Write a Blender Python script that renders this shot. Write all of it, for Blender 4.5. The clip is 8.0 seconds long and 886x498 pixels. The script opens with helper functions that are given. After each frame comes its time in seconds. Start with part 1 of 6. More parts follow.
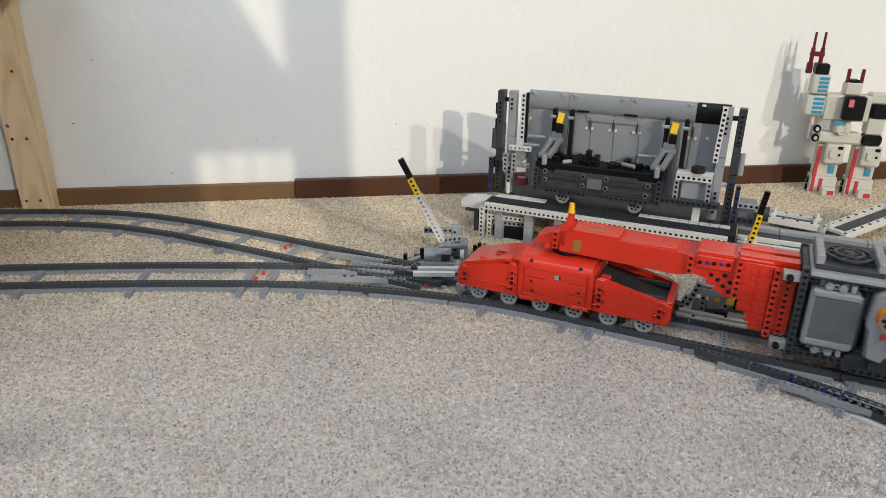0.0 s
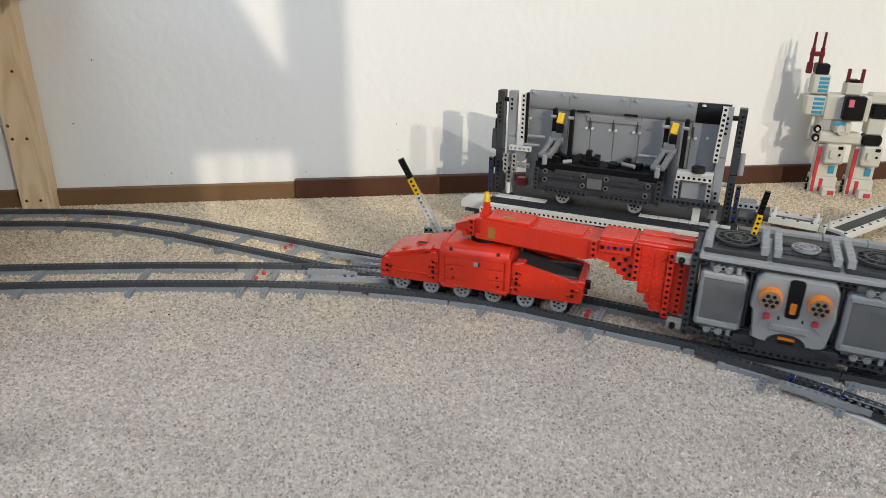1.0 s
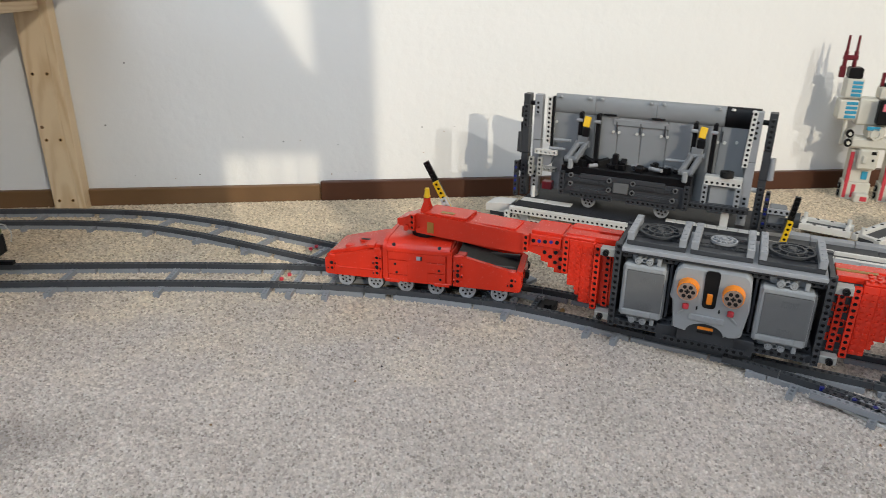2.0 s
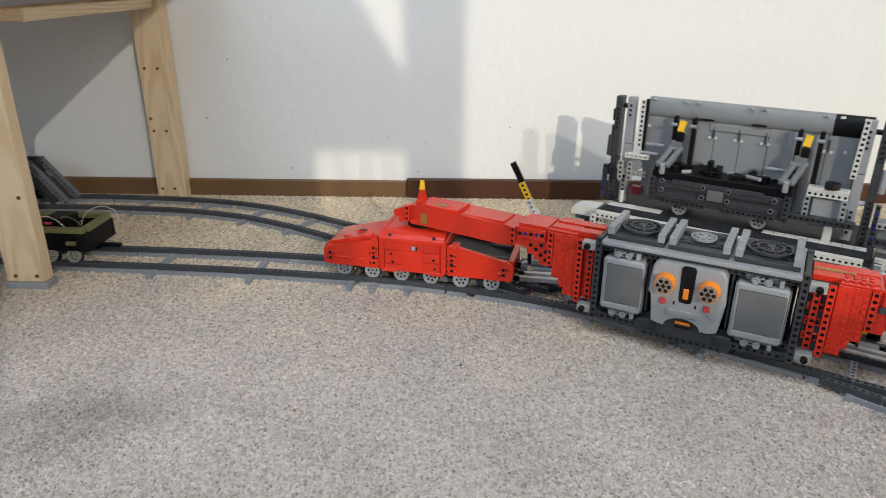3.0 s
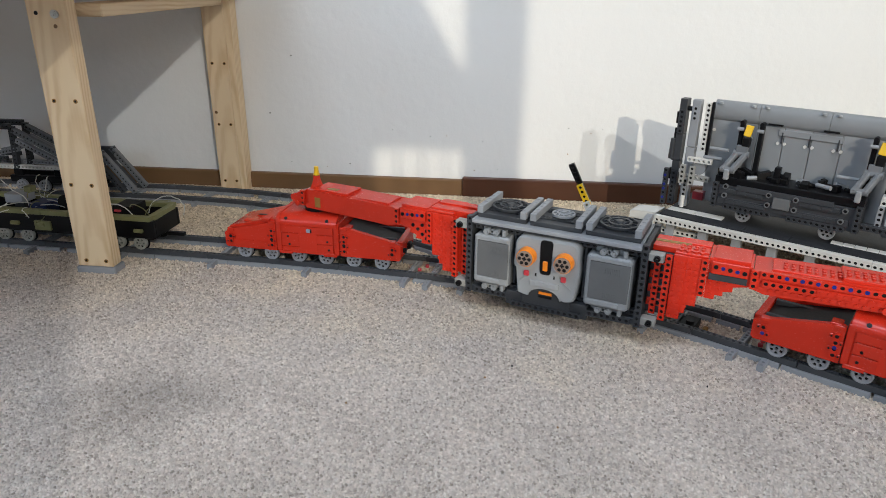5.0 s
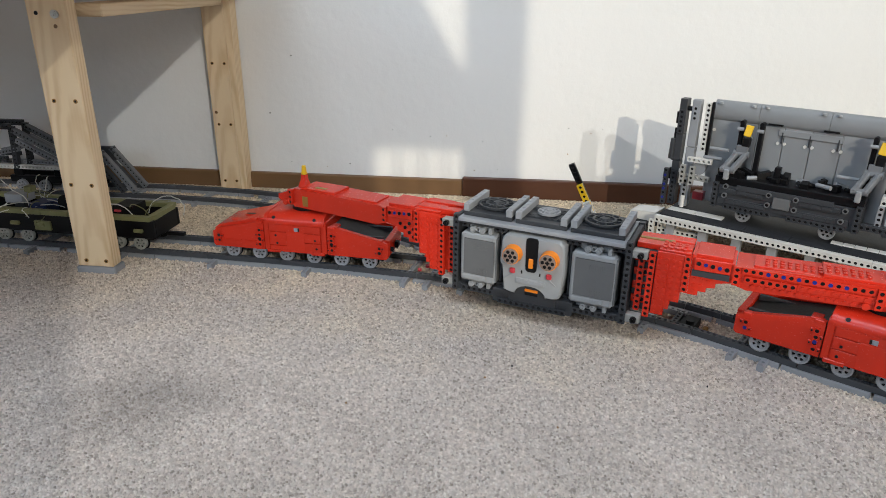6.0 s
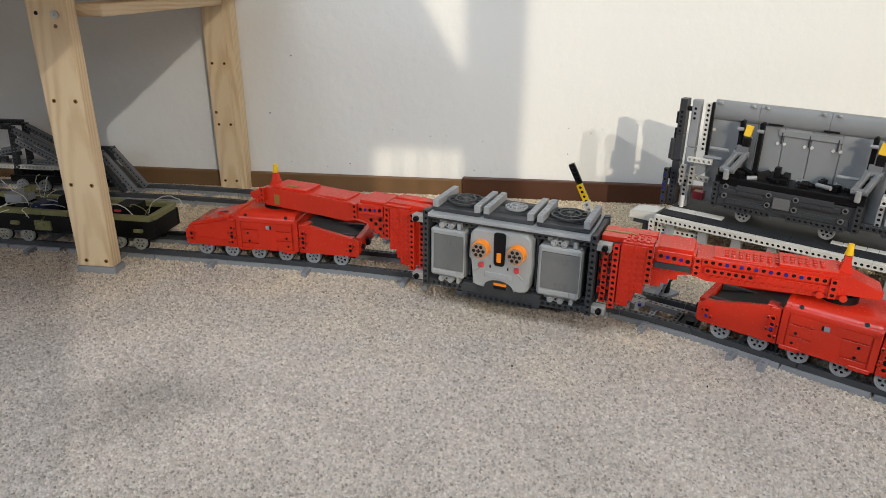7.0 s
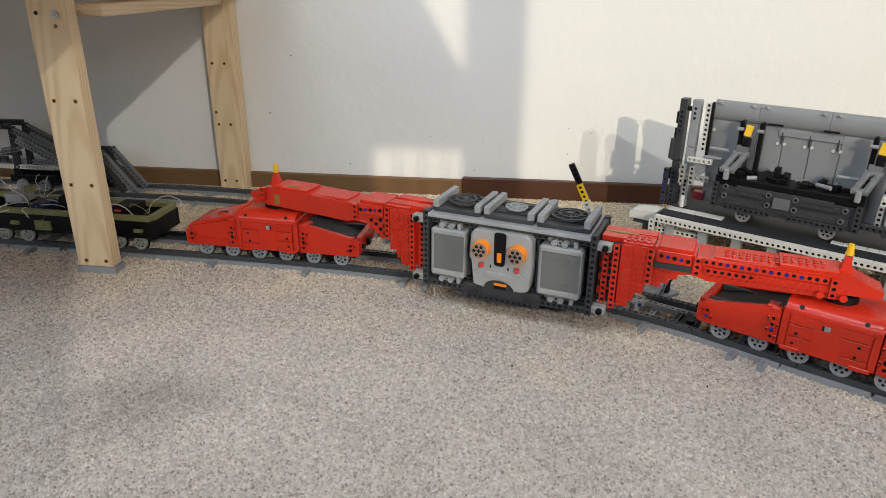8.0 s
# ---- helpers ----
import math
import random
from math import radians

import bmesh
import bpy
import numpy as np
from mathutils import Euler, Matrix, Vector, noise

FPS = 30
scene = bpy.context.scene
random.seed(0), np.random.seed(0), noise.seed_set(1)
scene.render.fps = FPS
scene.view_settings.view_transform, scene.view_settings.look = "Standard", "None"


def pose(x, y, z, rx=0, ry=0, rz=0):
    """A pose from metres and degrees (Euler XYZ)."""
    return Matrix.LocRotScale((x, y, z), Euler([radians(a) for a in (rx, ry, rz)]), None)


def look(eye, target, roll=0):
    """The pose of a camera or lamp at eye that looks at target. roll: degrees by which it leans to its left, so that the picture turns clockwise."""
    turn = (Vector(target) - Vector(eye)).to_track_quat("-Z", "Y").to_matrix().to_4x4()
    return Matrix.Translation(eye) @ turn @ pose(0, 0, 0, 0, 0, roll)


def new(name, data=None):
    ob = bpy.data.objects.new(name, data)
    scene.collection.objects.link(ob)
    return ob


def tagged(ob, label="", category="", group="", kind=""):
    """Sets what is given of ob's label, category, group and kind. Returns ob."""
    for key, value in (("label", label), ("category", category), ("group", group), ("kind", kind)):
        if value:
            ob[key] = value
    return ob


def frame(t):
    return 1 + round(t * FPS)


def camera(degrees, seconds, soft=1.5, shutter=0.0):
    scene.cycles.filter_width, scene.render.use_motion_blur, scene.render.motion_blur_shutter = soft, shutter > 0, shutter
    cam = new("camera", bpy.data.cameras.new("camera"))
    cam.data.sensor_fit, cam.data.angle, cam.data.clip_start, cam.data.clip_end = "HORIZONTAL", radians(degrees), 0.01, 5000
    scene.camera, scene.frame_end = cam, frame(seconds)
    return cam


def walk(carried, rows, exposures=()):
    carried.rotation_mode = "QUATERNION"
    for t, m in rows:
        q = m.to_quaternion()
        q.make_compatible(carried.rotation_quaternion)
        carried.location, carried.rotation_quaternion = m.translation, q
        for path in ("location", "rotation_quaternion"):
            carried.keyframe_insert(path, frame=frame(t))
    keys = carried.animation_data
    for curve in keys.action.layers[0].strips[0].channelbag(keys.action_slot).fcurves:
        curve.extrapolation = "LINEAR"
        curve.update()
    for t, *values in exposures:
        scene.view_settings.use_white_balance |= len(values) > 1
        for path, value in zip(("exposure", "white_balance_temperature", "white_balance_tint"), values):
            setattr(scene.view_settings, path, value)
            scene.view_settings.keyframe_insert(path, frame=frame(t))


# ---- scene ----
# ---- camera: a tripod that pans, the lens 56 mm ahead of the pivot ----
H = 0.445
ARM = 0.056
cam = camera(66.3, 8.0, soft=0.75, shutter=0.5)


def tripod(yaw, pitch, roll):
    a = radians(yaw)
    return pose(-ARM * math.sin(a), ARM * math.cos(a), H, 90 + pitch, roll, yaw)


PAN = [(0.0, 0.50, -22.16, -0.57), (1.0, 0.51, -22.16, -0.57), (1.3, 0.62, -22.14, -0.55), (1.6, 1.15, -22.08, -0.50),
       (2.0, 2.55, -21.92, -0.40), (2.3, 4.40, -21.85, -0.33), (2.5, 5.82, -21.84, -0.30), (3.0, 9.69, -21.98, -0.36),
       (3.5, 12.10, -22.04, -0.44), (4.0, 13.97, -22.13, -0.55), (4.5, 14.46, -22.12, -0.60), (4.8, 14.46, -22.12, -0.60),
       (8.0, 14.46, -22.12, -0.60)]
walk(cam, [(t, tripod(y, p, r)) for t, y, p, r in PAN], 
     [(0.0, -0.07, 6350, 9), (1.0, -0.07, 6350, 9), (2.5, -0.05, 6310, 9), (4.5, -0.04, 6130, 9), (6.0, -0.04, 6200, 9), (7.0, -0.04, 6520, 9), (8.0, -0.04, 6550, 9)])

# ---- light ----
TURN = 8.5                                    # the room's walls against the x axis


def room(u, v, z, rz=0.0):
    """A pose in the room: u along the back wall, v out from it (towards the viewer negative)."""
    return pose(0, 1.479, 0, 0, 0, TURN) @ pose(u, v, z, 0, 0, rz)


SUN_WAY = (pose(0, 0, 0, 0, 0, TURN).to_3x3() @ Vector((-0.605, 1.0, -0.49))).normalized()
world = bpy.data.worlds.new("sky")
scene.world = world
world.use_nodes = True
wt = world.node_tree
sky = wt.nodes.new("ShaderNodeTexSky")
sky.sky_type = "NISHITA"
sky.sun_disc = False
sky.sun_elevation = math.asin(-SUN_WAY.z)
sky.sun_rotation = math.atan2(-SUN_WAY.x, -SUN_WAY.y)
wt.links.new(sky.outputs[0], wt.nodes["Background"].inputs[0])
wt.nodes["Background"].inputs[1].default_value = 0.12

sun_data = bpy.data.lights.new("sun", "SUN")
sun_data.energy, sun_data.angle, sun_data.color = 0.72, radians(0.5), (1.0, 0.95, 0.85)
sun = new("sun", sun_data)
sun.matrix_world = SUN_WAY.to_track_quat("-Z", "Y").to_matrix().to_4x4()


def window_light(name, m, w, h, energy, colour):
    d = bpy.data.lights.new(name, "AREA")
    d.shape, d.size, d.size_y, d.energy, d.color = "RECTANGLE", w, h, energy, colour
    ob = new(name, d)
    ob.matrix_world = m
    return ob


# daylight in unseen windows behind the viewer; lamp above added as floor fill
window_light("window_light", room(2.1, -3.28, 1.6) @ pose(0, 0, 0, 80, 0, 0), 2.3, 1.2, 5.5, (0.86, 0.93, 1.0))
window_light("roof_fill", room(-0.62, -1.7, 2.39), 1.4, 1.2, 31, (0.80, 0.90, 1.0))
window_light("side_window_light", room(-1.95, -3.28, 1.55) @ pose(0, 0, 0, 80, 0, 0), 1.1, 1.1, 17, (0.74, 0.86, 1.0))
# warm lamp added far outside to make the bright zones on the back wall
PATCH_LAMP = room(5.9, -20.0, 7.3).translation
window_light("added_warm_lamp", look(PATCH_LAMP, room(-0.1, 0.0, 0.3).translation), 0.14, 0.14, 2100, (1.0, 0.87, 0.66))


# ---- materials ----
def material(name, colour, rough=0.5, metal=0.0, vary=0.12, size=60.0, bump=0.0, bump_size=400.0, spec=0.4, tint=None):
    m = bpy.data.materials.new(name)
    m.use_nodes = True
    nt = m.node_tree
    bsdf = nt.nodes["Principled BSDF"]
    bsdf.inputs["Metallic"].default_value = metal
    bsdf.inputs["Specular IOR Level"].default_value = spec
    tc = nt.nodes.new("ShaderNodeTexCoord")
    n1 = nt.nodes.new("ShaderNodeTexNoise")
    n1.inputs["Scale"].default_value = size
    n1.inputs["Detail"].default_value = 5
    nt.links.new(tc.outputs["Object"], n1.inputs["Vector"])
    info = nt.nodes.new("ShaderNodeObjectInfo")
    add = nt.nodes.new("ShaderNodeMath")
    add.operation = "MULTIPLY_ADD"
    nt.links.new(info.outputs["Random"], add.inputs[0])
    add.inputs[1].default_value = 0.5
    nt.links.new(n1.outputs[0], add.inputs[2])
    ramp = nt.nodes.new("ShaderNodeMapRange")
    ramp.inputs["From Min"].default_value, ramp.inputs["From Max"].default_value = 0.3, 1.2
    nt.links.new(add.outputs[0], ramp.inputs["Value"])
    mix = nt.nodes.new("ShaderNodeMix")
    mix.data_type = "RGBA"
    dark = tint or tuple(c * (1 - vary) for c in colour)
    light = tuple(min(1.0, c * (1 + vary)) for c in colour)
    mix.inputs["A"].default_value = (*dark, 1)
    mix.inputs["B"].default_value = (*light, 1)
    nt.links.new(ramp.outputs[0], mix.inputs["Factor"])
    nt.links.new(mix.outputs["Result"], bsdf.inputs["Base Color"])
    n2 = nt.nodes.new("ShaderNodeTexNoise")
    n2.inputs["Scale"].default_value = bump_size
    n2.inputs["Detail"].default_value = 3
    nt.links.new(tc.outputs["Object"], n2.inputs["Vector"])
    rr = nt.nodes.new("ShaderNodeMapRange")
    rr.inputs["To Min"].default_value, rr.inputs["To Max"].default_value = max(0.02, rough - 0.1), min(1, rough + 0.1)
    nt.links.new(n2.outputs[0], rr.inputs["Value"])
    nt.links.new(rr.outputs[0], bsdf.inputs["Roughness"])
    if bump:
        b = nt.nodes.new("ShaderNodeBump")
        b.inputs["Strength"].default_value = bump
        b.inputs["Distance"].default_value = 0.002
        nt.links.new(n2.outputs[0], b.inputs["Height"])
        nt.links.new(b.outputs[0], bsdf.inputs["Normal"])
    return m


RED = material("red_plastic", (0.60, 0.030, 0.012), 0.24, vary=0.10, size=25)
DARK = material("dark_grey_plastic", (0.043, 0.046, 0.052), 0.46, vary=0.14, size=30, spec=0.3)
PANEL = material("panel_grey_plastic", (0.25, 0.262, 0.275), 0.40, vary=0.08, size=20)
LIGHT = material("light_grey_plastic", (0.285, 0.298, 0.320), 0.45, vary=0.10, size=30)
BLACK = material("black_plastic", (0.004, 0.004, 0.005), 0.46, vary=0.2, spec=0.25)
WHITE = material("white_plastic", (0.63, 0.625, 0.60), 0.40, vary=0.05, size=20)
YELLOW = material("yellow_plastic", (0.80, 0.50, 0.015), 0.35, vary=0.06)
BLUE = material("blue_plastic", (0.008, 0.016, 0.20), 0.35)
ORANGE = material("orange_plastic", (0.85, 0.25, 0.015), 0.35, vary=0.06)
OLIVE = material("olive_plastic", (0.19, 0.19, 0.085), 0.45, vary=0.1)
TAN = material("brown_plastic", (0.30, 0.15, 0.03), 0.4)
GREYWOOD = material("old_light_grey", (0.34, 0.34, 0.32), 0.42, vary=0.08)
RUBBER = material("rubber", (0.012, 0.012, 0.012), 0.7)
STEEL = material("steel", (0.62, 0.62, 0.60), 0.3, metal=1.0, vary=0.06)
MAROON = material("maroon_plastic", (0.14, 0.012, 0.02), 0.35)
CREAM = material("aged_white_plastic", (0.60, 0.58, 0.51), 0.45, vary=0.07, size=14)
STICKER_RED = material("red_sticker", (0.55, 0.05, 0.07), 0.4)
STICKER_BLUE = material("blue_sticker", (0.05, 0.33, 0.52), 0.3, vary=0.25, size=40)
PINK = material("pink_sticker", (0.70, 0.18, 0.22), 0.4)
BOXGREY = material("case_light_grey", (0.29, 0.305, 0.32), 0.48, vary=0.06, size=18)
PANELGREY = material("case_dark_grey", (0.13, 0.135, 0.14), 0.5, vary=0.08, bump=0.15, bump_size=900)
SMOKE = material("smoky_plastic", (0.27, 0.20, 0.165), 0.25, vary=0.1)
CLOTH_WHITE = material("wire_insulation", (0.62, 0.62, 0.58), 0.5)
SKIRT = material("brown_skirting", (0.072, 0.026, 0.012), 0.45, vary=0.25, size=9, bump=0.1, bump_size=120)
SKIRT_PALE = material("worn_skirting", (0.15, 0.082, 0.036), 0.55, vary=0.25, size=12, bump=0.1, bump_size=120)
PAPER = material("paper", (0.62, 0.58, 0.50), 0.8, vary=0.06)


def wood_material():
    m = material("pine", (0.58, 0.41, 0.22), 0.5)
    nt = m.node_tree
    bsdf = nt.nodes["Principled BSDF"]
    tc = nt.nodes.new("ShaderNodeTexCoord")
    mp = nt.nodes.new("ShaderNodeMapping")
    mp.inputs["Location"].default_value, mp.inputs["Rotation"].default_value = (-0.006, -0.034, 0.0), (radians(3.2), radians(-2.0), 0)
    mp.inputs["Scale"].default_value = (1.0, 1.0, 0.85)
    nt.links.new(tc.outputs["Object"], mp.inputs["Vector"])
    n = nt.nodes.new("ShaderNodeTexNoise")
    n.inputs["Scale"].default_value, n.inputs["Detail"].default_value = 9, 2
    nt.links.new(mp.outputs[0], n.inputs["Vector"])
    w = nt.nodes.new("ShaderNodeTexWave")
    w.wave_type, w.rings_direction = "RINGS", "Z"
    w.inputs["Scale"].default_value, w.inputs["Distortion"].default_value = 52, 2.2
    w.inputs["Detail"].default_value, w.inputs["Detail Scale"].default_value = 2.0, 0.5
    nt.links.new(mp.outputs[0], w.inputs["Vector"])
    fine = nt.nodes.new("ShaderNodeTexNoise")
    fine.inputs["Scale"].default_value, fine.inputs["Detail"].default_value = 260, 4
    grain = nt.nodes.new("ShaderNodeMapping")
    grain.inputs["Scale"].default_value = (1.0, 1.0, 0.03)
    nt.links.new(tc.outputs["Object"], grain.inputs["Vector"])
    nt.links.new(grain.outputs[0], fine.inputs["Vector"])
    mul = nt.nodes.new("ShaderNodeMath")
    mul.operation = "MULTIPLY"
    nt.links.new(w.outputs[1], mul.inputs[0])
    nt.links.new(n.outputs[0], mul.inputs[1])
    ad = nt.nodes.new("ShaderNodeMath")
    ad.operation = "MULTIPLY_ADD"
    nt.links.new(fine.outputs[0], ad.inputs[0])
    ad.inputs[1].default_value = 0.35
    nt.links.new(mul.outputs[0], ad.inputs[2])
    ramp = nt.nodes.new("ShaderNodeValToRGB")
    ramp.color_ramp.elements[0].position, ramp.color_ramp.elements[0].color = 0.28, (0.77, 0.61, 0.40, 1)
    ramp.color_ramp.elements[1].position, ramp.color_ramp.elements[1].color = 0.80, (0.64, 0.46, 0.265, 1)
    nt.links.new(ad.outputs[0], ramp.inputs[0])
    nt.links.new(ramp.outputs[0], bsdf.inputs["Base Color"])
    return m


PINE = wood_material()


def carpet_material():
    """Speckled loops: a colour for each tuft, with broad wear and one darker round patch."""
    m = bpy.data.materials.new("carpet")
    m.use_nodes = True
    nt = m.node_tree
    bsdf = nt.nodes["Principled BSDF"]
    bsdf.inputs["Roughness"].default_value = 0.9
    bsdf.inputs["Specular IOR Level"].default_value = 0.15
    tc = nt.nodes.new("ShaderNodeTexCoord")
    geo = nt.nodes.new("ShaderNodeNewGeometry")
    ramp = nt.nodes.new("ShaderNodeValToRGB")
    e = ramp.color_ramp.elements
    e[0].position, e[0].color = 0.0, (0.38, 0.325, 0.28, 1)
    e[1].position, e[1].color = 1.0, (0.87, 0.80, 0.735, 1)
    for p, c in ((0.12, (0.57, 0.49, 0.43, 1)), (0.55, (0.72, 0.632, 0.565, 1)), (0.85, (0.83, 0.745, 0.68, 1))):
        k = e.new(p)
        k.color = c
    nt.links.new(geo.outputs["Random Per Island"], ramp.inputs[0])
    big = nt.nodes.new("ShaderNodeTexNoise")
    big.inputs["Scale"].default_value, big.inputs["Detail"].default_value = 9, 4
    nt.links.new(tc.outputs["Object"], big.inputs["Vector"])
    mr = nt.nodes.new("ShaderNodeMapRange")
    mr.inputs["From Min"].default_value, mr.inputs["From Max"].default_value = 0.3, 0.7
    mr.inputs["To Min"].default_value, mr.inputs["To Max"].default_value = 0.90, 1.06
    nt.links.new(big.outputs[0], mr.inputs["Value"])
    dist = nt.nodes.new("ShaderNodeVectorMath")
    dist.operation = "DISTANCE"
    nt.links.new(tc.outputs["Object"], dist.inputs[0])
    dist.inputs[1].default_value = (-0.50, 0.575, 0.0)
    wob = nt.nodes.new("ShaderNodeMath")
    wob.operation = "MULTIPLY_ADD"
    nt.links.new(big.outputs[0], wob.inputs[0])
    wob.inputs[1].default_value = 0.13
    nt.links.new(dist.outputs["Value"], wob.inputs[2])
    blotch = nt.nodes.new("ShaderNodeMapRange")
    blotch.inputs["From Min"].default_value, blotch.inputs["From Max"].default_value = 0.09, 0.16
    blotch.inputs["To Min"].default_value, blotch.inputs["To Max"].default_value = 0.74, 1.0
    nt.links.new(wob.outputs[0], blotch.inputs["Value"])
    clump = nt.nodes.new("ShaderNodeTexNoise")
    clump.inputs["Scale"].default_value, clump.inputs["Detail"].default_value = 150, 2.5
    nt.links.new(tc.outputs["Object"], clump.inputs["Vector"])
    cr = nt.nodes.new("ShaderNodeMapRange")
    cr.inputs["From Min"].default_value, cr.inputs["From Max"].default_value = 0.30, 0.70
    cr.inputs["To Min"].default_value, cr.inputs["To Max"].default_value = 0.85, 1.16
    nt.links.new(clump.outputs[0], cr.inputs["Value"])
    both = nt.nodes.new("ShaderNodeMath")
    both.operation = "MULTIPLY"
    nt.links.new(mr.outputs[0], both.inputs[0])
    nt.links.new(cr.outputs[0], both.inputs[1])
    mm = nt.nodes.new("ShaderNodeMath")
    mm.operation = "MULTIPLY"
    nt.links.new(both.outputs[0], mm.inputs[0])
    nt.links.new(blotch.outputs[0], mm.inputs[1])
    # the pile is tinted yellower towards the back wall
    sep = nt.nodes.new("ShaderNodeSeparateXYZ")
    nt.links.new(tc.outputs["Object"], sep.inputs[0])
    edge = nt.nodes.new("ShaderNodeMath")
    edge.operation = "MULTIPLY_ADD"
    nt.links.new(big.outputs[0], edge.inputs[0])
    edge.inputs[1].default_value = 0.5
    nt.links.new(sep.outputs["Y"], edge.inputs[2])
    back_tint = nt.nodes.new("ShaderNodeMapRange")
    back_tint.inputs["From Min"].default_value, back_tint.inputs["From Max"].default_value = 0.98, 1.38
    nt.links.new(edge.outputs[0], back_tint.inputs["Value"])
    tan = nt.nodes.new("ShaderNodeMix")
    tan.data_type, tan.blend_type = "RGBA", "MULTIPLY"
    tan.inputs["B"].default_value = (1.0, 0.95, 0.79, 1)
    nt.links.new(back_tint.outputs[0], tan.inputs["Factor"])
    nt.links.new(ramp.outputs[0], tan.inputs["A"])
    vm = nt.nodes.new("ShaderNodeVectorMath")
    vm.operation = "SCALE"
    nt.links.new(tan.outputs["Result"], vm.inputs[0])
    nt.links.new(mm.outputs[0], vm.inputs["Scale"])
    nt.links.new(vm.outputs[0], bsdf.inputs["Base Color"])
    return m


CARPET = carpet_material()


def plaster_material():
    m = material("white_plaster", (0.785, 0.785, 0.775), 0.75, vary=0.02, size=3)
    nt = m.node_tree
    bsdf = nt.nodes["Principled BSDF"]
    tc = nt.nodes.new("ShaderNodeTexCoord")
    prev = None
    for scale, strength, dist in ((9, 0.35, 0.010), (55, 0.30, 0.003), (330, 0.22, 0.0012)):
        n = nt.nodes.new("ShaderNodeTexNoise")
        n.inputs["Scale"].default_value, n.inputs["Detail"].default_value = scale, 4
        nt.links.new(tc.outputs["Object"], n.inputs["Vector"])
        b = nt.nodes.new("ShaderNodeBump")
        b.inputs["Strength"].default_value, b.inputs["Distance"].default_value = strength, dist
        nt.links.new(n.outputs[0], b.inputs["Height"])
        if prev:
            nt.links.new(prev.outputs[0], b.inputs["Normal"])
        prev = b
    nt.links.new(prev.outputs[0], bsdf.inputs["Normal"])
    return m


PLASTER = plaster_material()
# grey picked for the unseen walls to cut light bounced into the shade
BOUNCE_GREY = material("bounce_grey", (0.34, 0.34, 0.345), 0.8, vary=0.05, size=4, bump=0.2, bump_size=200)


# ---- mesh helpers ----
class Mesh:
    """Collects vertices and faces of one part."""

    def __init__(self):
        self.v, self.f, self.smooth = [], [], []

    def add(self, verts, faces, m=None, smooth=False):
        k = len(self.v)
        self.v += [tuple(m @ Vector(p)) if m else tuple(p) for p in verts]
        self.f += [tuple(k + i for i in q) for q in faces]
        self.smooth += [smooth] * len(faces)
        return self

    def box(self, x0, x1, y0, y1, z0, z1, b=0.0004, m=None):
        """A block with chamfered edges."""
        c = ((x0 + x1) / 2, (y0 + y1) / 2, (z0 + z1) / 2)
        h = (abs(x1 - x0) / 2, abs(y1 - y0) / 2, abs(z1 - z0) / 2)
        b = min(b, min(h) * 0.6)
        verts, idx = [], {}
        for sx in (-1, 1):
            for sy in (-1, 1):
                for sz in (-1, 1):
                    s = (sx, sy, sz)
                    for a in range(3):
                        idx[(s, a)] = len(verts)
                        verts.append(tuple(c[i] + s[i] * (h[i] if i == a else h[i] - b) for i in range(3)))
        faces = []
        for a in range(3):
            o, p = (a + 1) % 3, (a + 2) % 3
            for sa in (-1, 1):
                ring = []
                for so, sp in ((-1, -1), (1, -1), (1, 1), (-1, 1)):
                    s = [0, 0, 0]
                    s[a], s[o], s[p] = sa, so, sp
                    ring.append(idx[(tuple(s), a)])
                faces.append(ring if sa > 0 else ring[::-1])
        for a in range(3):
            o, p = (a + 1) % 3, (a + 2) % 3
            for so in (-1, 1):
                for sp in (-1, 1):
                    s0, s1 = [0, 0, 0], [0, 0, 0]
                    s0[a], s0[o], s0[p] = -1, so, sp
                    s1[a], s1[o], s1[p] = 1, so, sp
                    q = [idx[(tuple(s0), o)], idx[(tuple(s1), o)], idx[(tuple(s1), p)], idx[(tuple(s0), p)]]
                    faces.append(q if so * sp < 0 else q[::-1])
        for sx in (-1, 1):
            for sy in (-1, 1):
                for sz in (-1, 1):
                    s = (sx, sy, sz)
                    q = [idx[(s, 0)], idx[(s, 1)], idx[(s, 2)]]
                    faces.append(q if sx * sy * sz > 0 else q[::-1])
        return self.add(verts, faces, m)

    def cyl(self, c, axis, r, d, n=12, r2=None, m=None, r_in=0.0):
        """A cylinder, cone or tube round the centre c along axis 'x', 'y' or 'z'."""
        r2 = r if r2 is None else r2
        verts = []

        def put(a, rad, t):
            p, q = rad * math.cos(a), rad * math.sin(a)
            w = {"x": (t, p, q), "y": (q, t, p), "z": (p, q, t)}[axis]
            verts.append((c[0] + w[0], c[1] + w[1], c[2] + w[2]))

        for k in range(n):
            a = 2 * math.pi * k / n
            put(a, r, -d / 2), put(a, r2, d / 2)
            if r_in:
                put(a, r_in, -d / 2), put(a, r_in, d / 2)
        s = 4 if r_in else 2
        flat, side = [], []
        for k in range(n):
            i, j = s * k, s * ((k + 1) % n)
            side.append((i, j, j + 1, i + 1))
            if r_in:
                side.append((i + 3, j + 3, j + 2, i + 2))
                flat += [(i + 1, j + 1, j + 3, i + 3), (j, i, i + 2, j + 2)]
        if not r_in:
            flat = [tuple(2 * k + 1 for k in range(n)), tuple(2 * k for k in range(n))[::-1]]
        k0 = len(self.v)
        self.add(verts, side, m, True)
        self.f += [tuple(k0 + i for i in q) for q in flat]
        self.smooth += [False] * len(flat)
        return self

